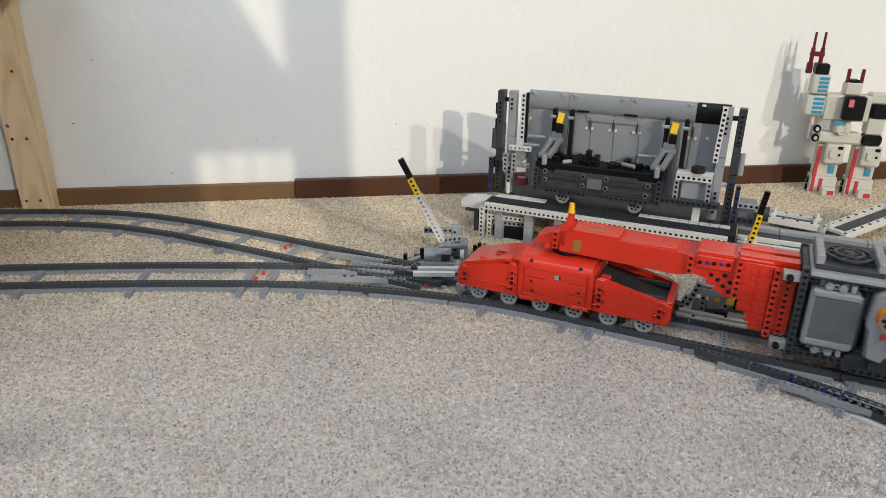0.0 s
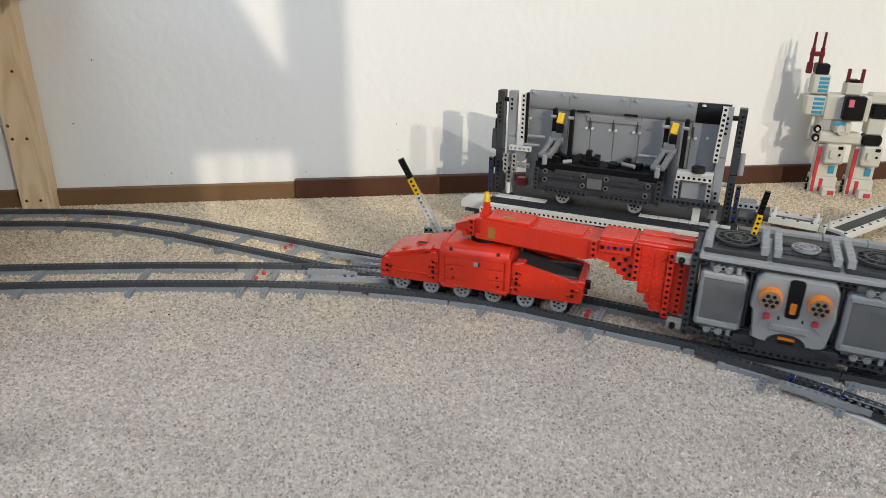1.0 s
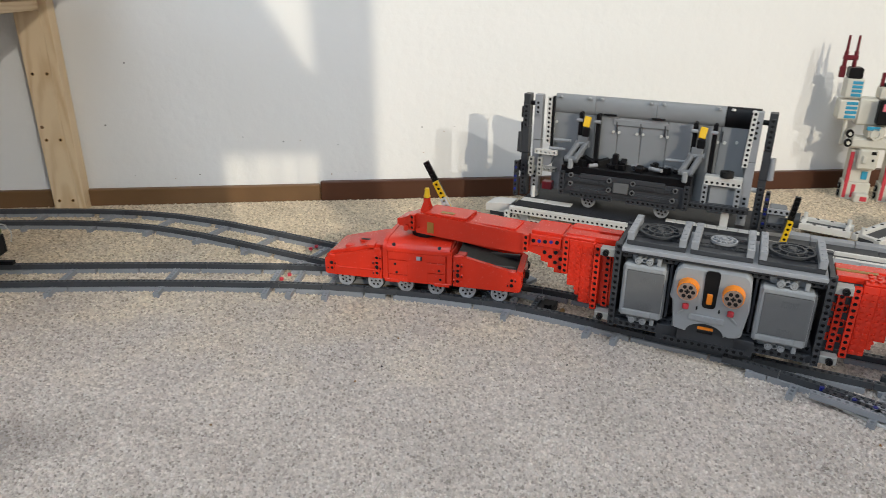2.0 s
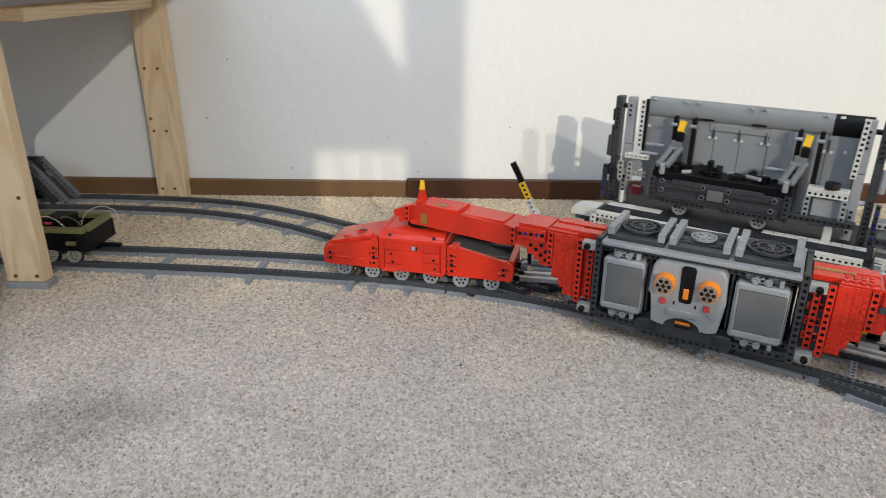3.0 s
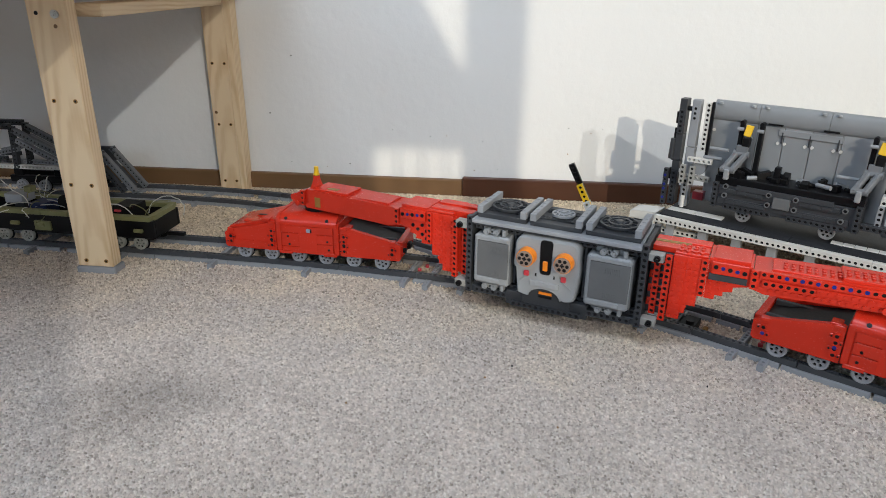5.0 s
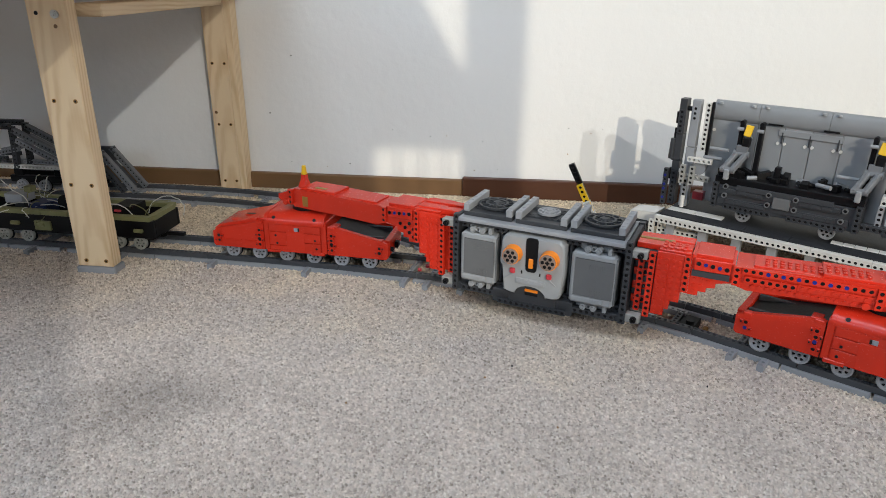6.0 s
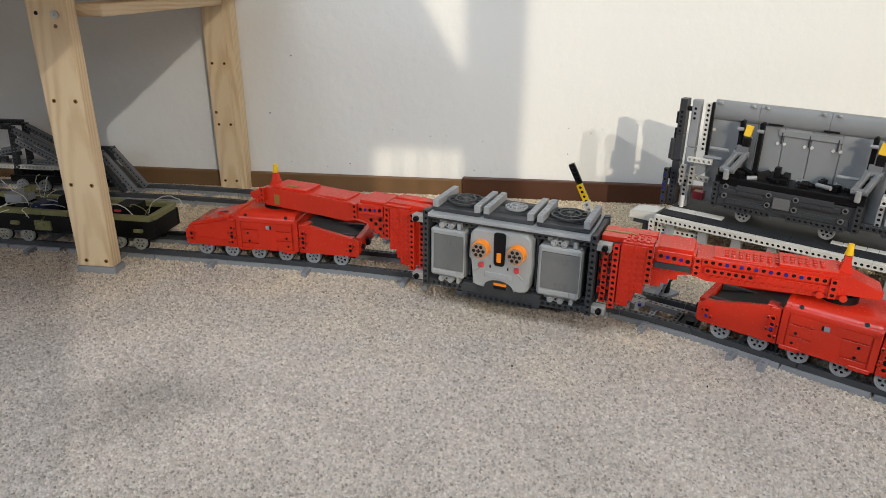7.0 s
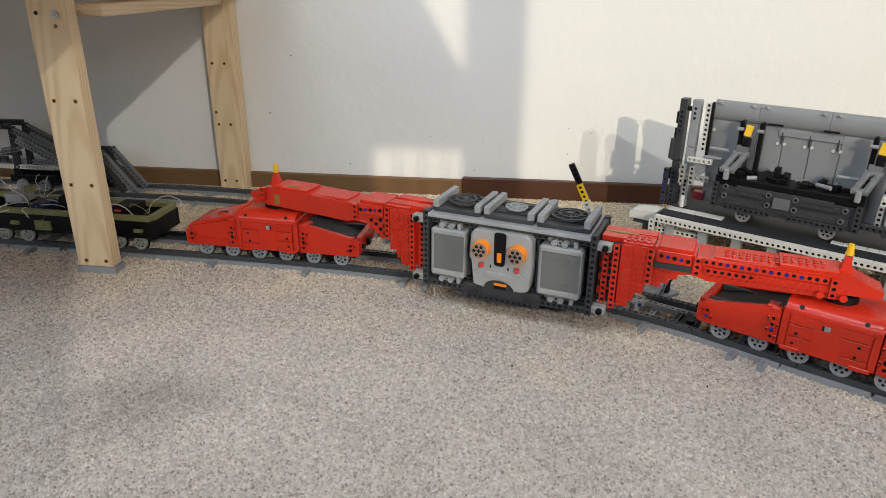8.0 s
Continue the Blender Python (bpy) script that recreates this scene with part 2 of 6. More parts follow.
    def prism(self, pts, y0, y1, m=None, smooth=False):
        """A side outline of (x, z), counter-clockwise seen from -y, drawn out from y0 to y1."""
        n = len(pts)
        verts = [(x, y0, z) for x, z in pts] + [(x, y1, z) for x, z in pts]
        self.add(verts, [tuple(range(n)), tuple(range(n, 2 * n))[::-1]], m)
        k = len(self.v) - 2 * n
        for i in range(n):
            j = (i + 1) % n
            self.f.append((k + i, k + i + n, k + j + n, k + j))
            self.smooth.append(smooth)
        return self

    def beam(self, n, m=None, h=0.008, w=0.008, pitch=0.008, r=0.0025):
        """A studless bar of n units along x with real holes through it along y; centred on y and z, from x = 0."""
        verts, faces, known = [], [], {}

        def at(x, y, z):
            key = (round(x, 6), round(y, 6), round(z, 6))
            if key not in known:
                known[key] = len(verts)
                verts.append((x, y, z))
            return known[key]

        square = [(1, 0), (1, 1), (0, 1), (-1, 1), (-1, 0), (-1, -1), (0, -1), (1, -1)]
        for k in range(n):
            cx = (k + 0.5) * pitch
            out = [[at(cx + a * pitch / 2, y, b * h / 2) for a, b in square] for y in (-w / 2, w / 2)]
            hole = [[at(cx + r * math.cos(math.pi * i / 4), y, r * math.sin(math.pi * i / 4)) for i in range(8)] for y in (-w / 2, w / 2)]
            for i in range(8):
                j = (i + 1) % 8
                faces.append((out[0][i], hole[0][i], hole[0][j], out[0][j]))
                faces.append((out[1][j], hole[1][j], hole[1][i], out[1][i]))
                faces.append((hole[0][j], hole[0][i], hole[1][i], hole[1][j]))
                (a0, b0), (a1, b1) = square[i], square[j]
                if b0 == b1 != 0 or (k == 0 and a0 == a1 == -1) or (k == n - 1 and a0 == a1 == 1):
                    faces.append((out[0][i], out[0][j], out[1][j], out[1][i]))
        return self.add(verts, faces, m)

    def tube(self, pts, r, n=6, m=None):
        """A thin round wire through the points."""
        verts, faces = [], []
        for i, p in enumerate(pts):
            a, b = Vector(pts[max(0, i - 1)]), Vector(pts[min(len(pts) - 1, i + 1)])
            q = (b - a).to_track_quat("Z", "Y")
            for k in range(n):
                w = q @ Vector((r * math.cos(2 * math.pi * k / n), r * math.sin(2 * math.pi * k / n), 0))
                verts.append(tuple(Vector(p) + w))
        for i in range(len(pts) - 1):
            for k in range(n):
                j = (k + 1) % n
                faces.append((i * n + k, i * n + j, (i + 1) * n + j, (i + 1) * n + k))
        return self.add(verts, faces, m, True)

    def data(self, name, mat):
        me = bpy.data.meshes.new(name)
        me.from_pydata(self.v, [], self.f)
        me.polygons.foreach_set("use_smooth", self.smooth)
        me.materials.append(mat)
        me.update()
        me.set_sharp_from_angle(angle=radians(32))
        return me


def joined(name, pieces):
    """One mesh out of several, each with its own material."""
    whole, slots, mats = Mesh(), [], []
    for mesh, mat in pieces:
        if mat not in mats:
            mats.append(mat)
        whole.add(mesh.v, mesh.f)
        whole.smooth[-len(mesh.f):] = mesh.smooth
        slots += [mats.index(mat)] * len(mesh.f)
    me = whole.data(name, mats[0])
    for mat in mats[1:]:
        me.materials.append(mat)
    me.polygons.foreach_set("material_index", slots)
    return me


def part(name, mesh, mat, parent=None, label="", at=None):
    ob = new(name, mesh.data(name, mat) if isinstance(mesh, Mesh) else mesh)
    if parent:
        ob.parent = parent
    if at is not None:
        ob.matrix_basis = at
    if label:
        tagged(ob, label)
    return ob


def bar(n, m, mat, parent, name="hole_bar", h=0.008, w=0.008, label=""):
    """A bar with through holes and a black strip inside that paints their shade."""
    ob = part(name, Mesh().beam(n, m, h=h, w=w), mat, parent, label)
    part("bar_core", Mesh().box(0.0008, n * 0.008 - 0.0008, -w * 0.22, w * 0.22, -0.0028, 0.0028, 0.0001, m), BLACK, parent, "black strip that darkens the holes")
    return ob


def thing(name, at, label, category, group="", kind=""):
    ob = new(name)
    ob.empty_display_size = 0.02
    ob.matrix_basis = at
    return tagged(ob, label, category, group, kind)


def solid(name, mesh, mat, at=None, label="", category="", kind="", group=""):
    ob = new(name, mesh.data(name, mat))
    if at is not None:
        ob.matrix_basis = at
    return tagged(ob, label, category, group, kind)


# ---- the room ----
solid("floor", Mesh().add([(-6, -3.3, 0), (6, -3.3, 0), (6, 2.9, 0), (-6, 2.9, 0)], [(0, 1, 2, 3)]), CARPET,
      None, "beige and grey speckled loop-pile carpet", "floor", "structure")


def pile():
    """The carpet's tufts where they can be told apart: small leaning knobs on a jittered grid, finer near the viewer."""
    rng = np.random.default_rng(7)
    px, py, pr = [], [], []
    for y0, y1, step in ((0.34, 0.86, 0.0029), (0.86, 1.72, 0.0034)):
        xs, ys = np.meshgrid(np.arange(-1.50, 1.15, step), np.arange(y0, y1, step))
        px.append(xs.ravel() + rng.uniform(-0.45, 0.45, xs.size) * step)
        py.append(ys.ravel() + rng.uniform(-0.45, 0.45, xs.size) * step)
        pr.append(rng.uniform(0.55, 0.85, xs.size) * step)
    x, y, r = np.concatenate(px), np.concatenate(py), np.concatenate(pr)
    ca, sa = math.cos(radians(TURN)), math.sin(radians(TURN))
    keep = (-sa * x + ca * (y - 1.479) < -0.003) & (x < 0.10 + 0.68 * y) & (x > -0.16 - 1.14 * y) & (y > 0.47 + 0.32 * np.minimum(x, 0.0))
    x, y, r = x[keep], y[keep], r[keep]
    n = x.size
    h = rng.uniform(0.25, 1.0, n) * r + 0.0008
    a0 = rng.uniform(0, 2 * np.pi, n)
    lx, ly = rng.normal(0, 0.45, n) * r, rng.normal(0, 0.45, n) * r
    v = np.zeros((n, 7, 3))
    for k in range(3):
        a = a0 + 2 * np.pi * k / 3
        v[:, k] = np.stack((x + r * np.cos(a), y + r * np.sin(a), np.full(n, -0.0006)), 1)
        a = a + 0.7
        v[:, 3 + k] = np.stack((x + lx * 0.6 + 0.75 * r * np.cos(a), y + ly * 0.6 + 0.75 * r * np.sin(a), h * 0.7), 1)
    v[:, 6] = np.stack((x + lx, y + ly, h), 1)
    quad = np.array([[k, (k + 1) % 3, 3 + (k + 1) % 3, 3 + k] for k in range(3)]).ravel()
    tri = np.array([[3 + k, 3 + (k + 1) % 3, 6] for k in range(3)]).ravel()
    loops = (np.concatenate((quad, tri))[None, :] + 7 * np.arange(n)[:, None]).ravel()
    sizes = np.tile(np.array([4] * 3 + [3] * 3), n)
    me = bpy.data.meshes.new("carpet_pile")
    me.vertices.add(7 * n)
    me.vertices.foreach_set("co", v.ravel())
    me.loops.add(loops.size)
    me.loops.foreach_set("vertex_index", loops)
    me.polygons.add(sizes.size)
    me.polygons.foreach_set("loop_start", np.r_[0, np.cumsum(sizes)[:-1]])
    me.polygons.foreach_set("use_smooth", np.ones(sizes.size, bool))
    me.materials.append(CARPET)
    me.update(calc_edges=True)
    me.validate()
    tagged(new("carpet_pile", me), "short beige and grey looped carpet tufts", "carpet", kind="stuff")


pile()


def slab(name, u0, u1, v0, v1, z0, z1, mat, label, category, b=0.0):
    return solid(name, Mesh().box(u0, u1, v0, v1, z0, z1, b or 0.001), mat, room(0, 0, 0), label, category, "structure")


slab("wall_north", -3.2, 3.4, 0.0, 0.15, -0.01, 2.4, PLASTER, "white plastered wall with small chips and nail holes", "wall")
slab("wall_west", -3.35, -3.2, -3.5, 0.15, -0.01, 2.4, BOUNCE_GREY, "unseen side wall, greyed to cut bounced light", "wall")
slab("wall_east", 3.4, 3.55, -3.5, 0.15, -0.01, 2.4, BOUNCE_GREY, "unseen side wall, greyed to cut bounced light", "wall")


def ceiling():
    """The ceiling with an unseen opening added for the fill lamp."""
    m = Mesh()
    m.box(-3.35, -1.34, -3.5, 0.15, 2.4, 2.5)
    m.box(0.10, 3.55, -3.5, 0.15, 2.4, 2.5)
    m.box(-1.34, 0.10, -3.5, -2.32, 2.4, 2.5)
    m.box(-1.34, 0.10, -1.08, 0.15, 2.4, 2.5)
    solid("ceiling", m, PLASTER, room(0, 0, 0), "white ceiling with an added light opening", "ceiling", "structure")


ceiling()


def south_wall():
    """The unseen wall behind the viewer: windows side by side, and an added sheet that shapes their light."""
    m = Mesh()
    v0, v1 = -3.45, -3.30
    m.box(-3.35, -2.55, v0, v1, -0.01, 2.4)
    m.box(-2.55, -1.35, v0, v1, -0.01, 0.95)
    m.box(-2.55, -1.35, v0, v1, 2.15, 2.4)
    m.box(-1.35, 0.5418, v0, v1, -0.01, 2.4)
    m.box(0.5418, 3.40, v0, v1, -0.01, 1.06)
    m.box(0.7096, 0.8040, -3.33, v1, 1.06, 2.4)
    solid("wall_south", m, BOUNCE_GREY, room(0, 0, 0), "unseen window wall, greyed to cut bounced light", "wall", "structure")
    # outline cut so that the lamp outside leaves a lit wedge on the back wall
    c = Mesh()
    c.prism([(0.540, 1.292), (0.711, 1.292), (0.7045, 1.4174), (0.6353, 1.5335), (0.540, 1.690)], -3.318, -3.306)
    solid("blind", c, PAPER, room(0, 0, 0), "unseen slanting sheet that shapes the light", "blind", "structure")
    bars = Mesh()
    for u in (0.585, 0.632, 0.672):
        bars.box(u, u + 0.004, -3.316, -3.308, 1.10, 1.292, 0.0005)
    solid("window_1", bars, WHITE, room(0, 0, 0), "slim white window bars", "window", "structure")
    f = Mesh()
    f.box(-2.55, -1.35, -3.44, -3.40, 0.95, 0.99)
    f.box(-2.55, -1.35, -3.44, -3.40, 2.11, 2.15)
    f.box(-2.55, -2.51, -3.44, -3.40, 0.99, 2.11)
    f.box(-1.39, -1.35, -3.44, -3.40, 0.99, 2.11)
    solid("window_3", f, WHITE, room(0, 0, 0), "white window frame", "window", "structure")
    w = Mesh()
    w.box(0.8045, 3.40, -3.44, -3.40, 1.06, 1.075)
    w.box(0.8045, 3.40, -3.44, -3.40, 2.37, 2.40)
    solid("window_2", w, WHITE, room(0, 0, 0), "white window frame", "window", "structure")


south_wall()

JOINT = -0.325                                # where the pale skirting meets the brown one
part_pale = Mesh().box(-3.2, JOINT, -0.014, -0.001, 0, 0.036, 0.002)
part_brown = Mesh().box(JOINT + 0.001, 3.4, -0.016, -0.001, 0, 0.042, 0.002)
solid("baseboard", part_brown, SKIRT, room(0, 0, 0), "dark brown wooden skirting board", "skirting", "structure")
solid("baseboard", part_pale, SKIRT_PALE, room(0, 0, 0), "worn paler wooden skirting board", "skirting", "structure")


# ---- the low timber table ----
def table():
    t = thing("wooden_table", room(0, 0, 0), "low pine table frame with slatted top and drilled legs", "table")

    def leg(u, v, w, d, z1, foot):
        z0 = 0.012 if foot else 0.0
        leg_ob = part("leg", Mesh().box(-w / 2, w / 2, -d / 2, d / 2, z0, z1, 0.0015), PINE, t, "", pose(u, v, 0))
        for z in (0.022, 0.145, 0.27):
            for q in (-1, 1):
                part("screw_hole", Mesh().cyl((q * w * 0.28 + 0.002, -d / 2 - 0.0003, z), "y", 0.0032, 0.0012, 10, r_in=0.0019), TAN, leg_ob)
                part("screw_hole", Mesh().cyl((q * w * 0.28 + 0.002, -d / 2 - 0.0002, z), "y", 0.0019, 0.0008, 10), BLACK, leg_ob, "dark hole")
        if foot:
            part("foot", Mesh().box(-w / 2 - 0.003, w / 2 + 0.003, -d / 2 - 0.003, d / 2 + 0.003, 0, 0.012, 0.002),
                 LIGHT, leg_ob, "grey plastic foot pad")
        return leg_ob

    back = leg(-0.8285, -0.022, 0.046, 0.032, 0.47, False)
    part("edge_batten", Mesh().box(0.0235, 0.0375, -0.016, 0.016, 0.0, 0.47, 0.001), PINE, back, "pale planed edge")
    part("knot", Mesh().cyl((-0.014, -0.0161, 0.170), "y", 0.0034, 0.0008, 12, r2=0.0028), SKIRT_PALE, back, "dark knot")
    front = leg(-0.864, -0.478, 0.058, 0.024, 0.47, True)
    part("bolt", Mesh().cyl((0.013, -0.0135, 0.388), "y", 0.006, 0.004, 10, r2=0.0052), STEEL, front, "bright steel bolt head")
    part("bolt", Mesh().cyl((0.013, -0.0160, 0.388), "y", 0.0030, 0.003, 6), STEEL, front)
    part("screw_hole", Mesh().cyl((-0.015, -0.0122, 0.389), "y", 0.0028, 0.0010, 10), BLACK, front, "dark hole")
    part("knot", Mesh().cyl((0.010, -0.0121, 0.372), "y", 0.0028, 0.0006, 12), SKIRT_PALE, front, "dark knot")
    part("rail", Mesh().box(-0.0225, 0.0225, -0.009, 0.009, -0.2075, 0.2075, 0.0015), PINE, t, "", pose(-0.8275, -0.2475, 0.392, 90, 0, 0))
    part("rail", Mesh().box(-0.029, 0.029, -0.015, 0.015, -0.6525, 0.6525, 0.0015), PINE, t, "", pose(-1.5475, -0.475, 0.441, 0, 90, 0))
    # thin boards across the top, with gaps left open between an edge lath and the panel
    for k in range(7):
        v = -0.064 - 0.113 * k
        part("slat", Mesh().box(-2.2, -0.68, v - 0.102, v, 0.474, 0.478, 0.0005), PINE, t)
    part("slat", Mesh().box(-2.2, -0.68, -0.044, -0.002, 0.474, 0.478, 0.0005), PINE, t)
    part("edge_lath", Mesh().box(-0.700, -0.677, -0.835, -0.002, 0.4785, 0.492, 0.0005), PINE, t)
    part("top_panel", Mesh().box(-2.2, -0.772, -0.835, -0.002, 0.4785, 0.495, 0.001), PINE, t)
    return t


table()


# ---- the railway ----
MAIN = [(-2.2, 0.848), (-1.8, 0.884), (-1.4, 0.919), (-1.016, 0.953), (-0.70, 0.984), (-0.52, 0.999), (-0.40, 1.005),
        (-0.30, 1.007), (-0.20, 1.004), (-0.135, 0.997), (-0.065, 0.987), (0.0, 0.973), (0.054, 0.959), (0.108, 0.940),
        (0.161, 0.917), (0.217, 0.890), (0.284, 0.858), (0.36, 0.825), (0.45, 0.787), (0.55, 0.744), (0.65, 0.698),
        (0.80, 0.628), (1.0, 0.530), (1.2, 0.43), (1.5, 0.27)]
LOOP = [(0.25, 0.868), (0.30, 0.842), (0.36, 0.806), (0.445, 0.746), (0.52, 0.680), (0.59, 0.605), (0.655, 0.52), (0.71, 0.42)]
BRANCH = [(-2.2, 1.03), (-1.6, 1.125), (-1.2, 1.19), (-0.95, 1.236), (-0.82, 1.250), (-0.72, 1.254), (-0.60, 1.243), (-0.48, 1.207),
          (-0.362, 1.157), (-0.27, 1.115), (-0.18, 1.074), (-0.08, 1.027), (0.02, 0.978), (0.07, 0.955)]
GAUGE = 0.034


class Line:
    """A smooth line through points, measured along its length."""

    def __init__(self, pts, step=0.004):
        p = [np.array(q, float) for q in pts]
        p = [2 * p[0] - p[1]] + p + [2 * p[-1] - p[-2]]
        out = []
        for i in range(1, len(p) - 2):
            n = max(2, int(np.linalg.norm(p[i + 1] - p[i]) / step))
            for k in range(n):
                t = k / n
                out.append(0.5 * (2 * p[i] + (p[i + 1] - p[i - 1]) * t + (2 * p[i - 1] - 5 * p[i] + 4 * p[i + 1] - p[i + 2]) * t * t
                                  + (3 * p[i] - p[i - 1] - 3 * p[i + 1] + p[i + 2]) * t ** 3))
        out.append(p[-2])
        for _ in range(12):
            out = [out[0]] + [(out[i - 1] + out[i] * 2 + out[i + 1]) / 4 for i in range(1, len(out) - 1)] + [out[-1]]
        self.c = np.array(out)
        self.s = np.r_[0, np.cumsum(np.linalg.norm(np.diff(self.c, axis=0), axis=1))]

    def point(self, s):
        return np.array((np.interp(s, self.s, self.c[:, 0]), np.interp(s, self.s, self.c[:, 1])))

    def angle(self, s, reach=0.02):
        d = self.point(s + reach) - self.point(s - reach)
        return math.atan2(d[1], d[0])

    def near(self, x):
        return float(self.s[np.argmin(np.abs(self.c[:, 0] - x))])


main_line, branch_line, loop_line = Line(MAIN), Line(BRANCH), Line(LOOP)


RAIL_GREY = material("rail_grey_plastic", (0.060, 0.064, 0.071), 0.46, vary=0.16, size=30, spec=0.3)


def rail_piece(n):
    """A dark bar with a row of holes in its top."""
    return Mesh().beam(n, pose(0, 0, 0.0117, 90, 0, 0), h=0.0084, w=0.0080).data("rail_brick", RAIL_GREY)


RAIL = {n: rail_piece(n) for n in (16, 12, 8, 6, 4)}
BASE = {n: Mesh().box(0, n * 0.008 - 0.0008, -0.0050, 0.0046, 0, 0.0074, 0.0004).data("base_brick", LIGHT) for n in (12, 9, 8, 6, 4, 3)}


def tie_mesh():
    m = Mesh()
    m.beam(14, pose(0, 0, 0.0042, 90, 0, 90) @ pose(-0.056, 0, 0), h=0.0082, w=0.0082)
    return m.data("tie", LIGHT)


TIE = tie_mesh()


def lay(track, line, s0, s1, rails, seed):
    rnd = random.Random(seed)
    for off in rails:
        s = s0
        while s < s1:
            n = rnd.choice((16, 16, 16, 8, 12)) if abs(line.angle(s, 0.05) - line.angle(s + 0.1, 0.05)) < 0.06 else rnd.choice((8, 6, 8))
            l = n * 0.008
            a, b = line.point(s), line.point(s + l)
            g0, g1 = line.angle(s), line.angle(s + l)
            a = a + off * np.array((-math.sin(g0), math.cos(g0)))
            b = b + off * np.array((-math.sin(g1), math.cos(g1)))
            d = b - a
            part("rail_brick", RAIL[n], DARK, track, at=pose(a[0], a[1], 0.0, 0, 0, math.degrees(math.atan2(d[1], d[0]))))
            s += l * l / max(1e-6, float(np.linalg.norm(d))) + 0.0011
        s = s0 + 0.03
        while s < s1:
            n = rnd.choice((12, 9, 8, 12, 6) if abs(line.angle(s, 0.05) - line.angle(s + 0.1, 0.05)) < 0.04 else (3, 4, 6, 4, 8))
            l = n * 0.008
            a, b = line.point(s), line.point(s + l)
            g0, g1 = line.angle(s), line.angle(s + l)
            side = off - 0.0022
            a = a + side * np.array((-math.sin(g0), math.cos(g0)))
            b = b + side * np.array((-math.sin(g1), math.cos(g1)))
            d = b - a
            part("base_brick", BASE[n], LIGHT, track, at=pose(a[0], a[1], 0.0, 0, 0, math.degrees(math.atan2(d[1], d[0]))))
            s += l + rnd.choice((0.001, 0.001, 0.003, 0.012))


def tie_at(track, line, s, turn=0.0, shift=-0.006):
    p, a = line.point(s), line.angle(s)
    p = p + shift * np.array((-math.sin(a), math.cos(a)))
    return part("tie", TIE, LIGHT, track, at=pose(p[0], p[1], 0.0, 0, 0, math.degrees(a) + turn))


main_track = thing("railway_track", pose(0, 0, 0), "dark grey toy brick rails on light grey ties and base bricks", "track", kind="structure")
lay(main_track, main_line, main_line.near(-1.9), main_line.near(0.80), (-GAUGE, GAUGE), 3)
for x in (-1.12, -0.955, -0.79, -0.627, -0.465, -0.302, -0.268, -0.21, 0.066, 0.178, 0.213, 0.36, 0.42, 0.54):
    tie_at(main_track, main_line, main_line.near(x))
branch_track = thing("railway_track", pose(0, 0, 0), "dark grey curved toy brick siding on light grey ties", "track", kind="structure")
lay(branch_track, branch_line, branch_line.near(-1.9), branch_line.near(-0.10), (-GAUGE, GAUGE), 5)
for x in (-1.3, -1.14, -0.98, -0.83, -0.70, -0.58, -0.47, -0.365, -0.26, -0.20):
    tie_at(branch_track, branch_line, branch_line.near(x), 0.0, 0.0)
loop_track = thing("railway_track", pose(0, 0, 0), "dark grey toy brick loop line bending away on light ties", "track", kind="structure")
lay(loop_track, loop_line, loop_line.near(0.33), loop_line.near(0.64), (-GAUGE,), 8)
lay(loop_track, loop_line, loop_line.near(0.46), loop_line.near(0.64), (GAUGE,), 9)
for x in (0.40, 0.47, 0.52, 0.58):
    tie_at(loop_track, loop_line, loop_line.near(x), 0.0, -0.012)


# ---- the train ----
def upright(n, x, y, z0, h=0.008, w=0.008, along="y"):
    """The pose of a beam stood on end at x, with its holes along y (or along x)."""
    return pose(x, y, z0) @ pose(0, 0, 0, 0, -90, 0) if along == "y" else pose(x, y, z0, 0, 0, 90) @ pose(0, 0, 0, 0, -90, 0)


def wheel_mesh(r=0.012, w=0.007):
    """A turned rim round a sunk disc that is pierced by six holes, and a bored hub: one shell."""
    n = 24
    rings = ((0.19, 0.5), (0.19, -0.52), (0.33, -0.50), (0.37, -0.38), (0.67, -0.36), (0.76, -0.38), (0.80, -0.50),
             (0.97, -0.50), (1.0, -0.42), (1.0, 0.5), (0.78, 0.5), (0.76, -0.22), (0.67, -0.20), (0.37, -0.20), (0.33, 0.5))
    verts = [(r * q * math.sin(k * math.tau / n), w * y, r * q * math.cos(k * math.tau / n)) for q, y in rings for k in range(n)]
    faces = []
    c = len(rings)
    for a in range(c):
        b = (a + 1) % c
        for k in range(n):
            gap = k % 4 < 2
            k2 = (k + 1) % n
            if gap and a in (3, 12):
                continue
            faces.append((a * n + k, b * n + k, b * n + k2, a * n + k2))
    for k in range(n):
        # walls of the holes
        if k % 4 == 0:
            faces.append((3 * n + k, 4 * n + k, 12 * n + k, 13 * n + k))
            e = (k + 2) % n
            faces.append((4 * n + e, 3 * n + e, 13 * n + e, 12 * n + e))
        if k % 4 < 2:
            k2 = (k + 1) % n
            faces.append((3 * n + k2, 3 * n + k, 13 * n + k, 13 * n + k2))
            faces.append((4 * n + k, 4 * n + k2, 12 * n + k2, 12 * n + k))
    m = Mesh()
    m.add(verts, faces)
    return m


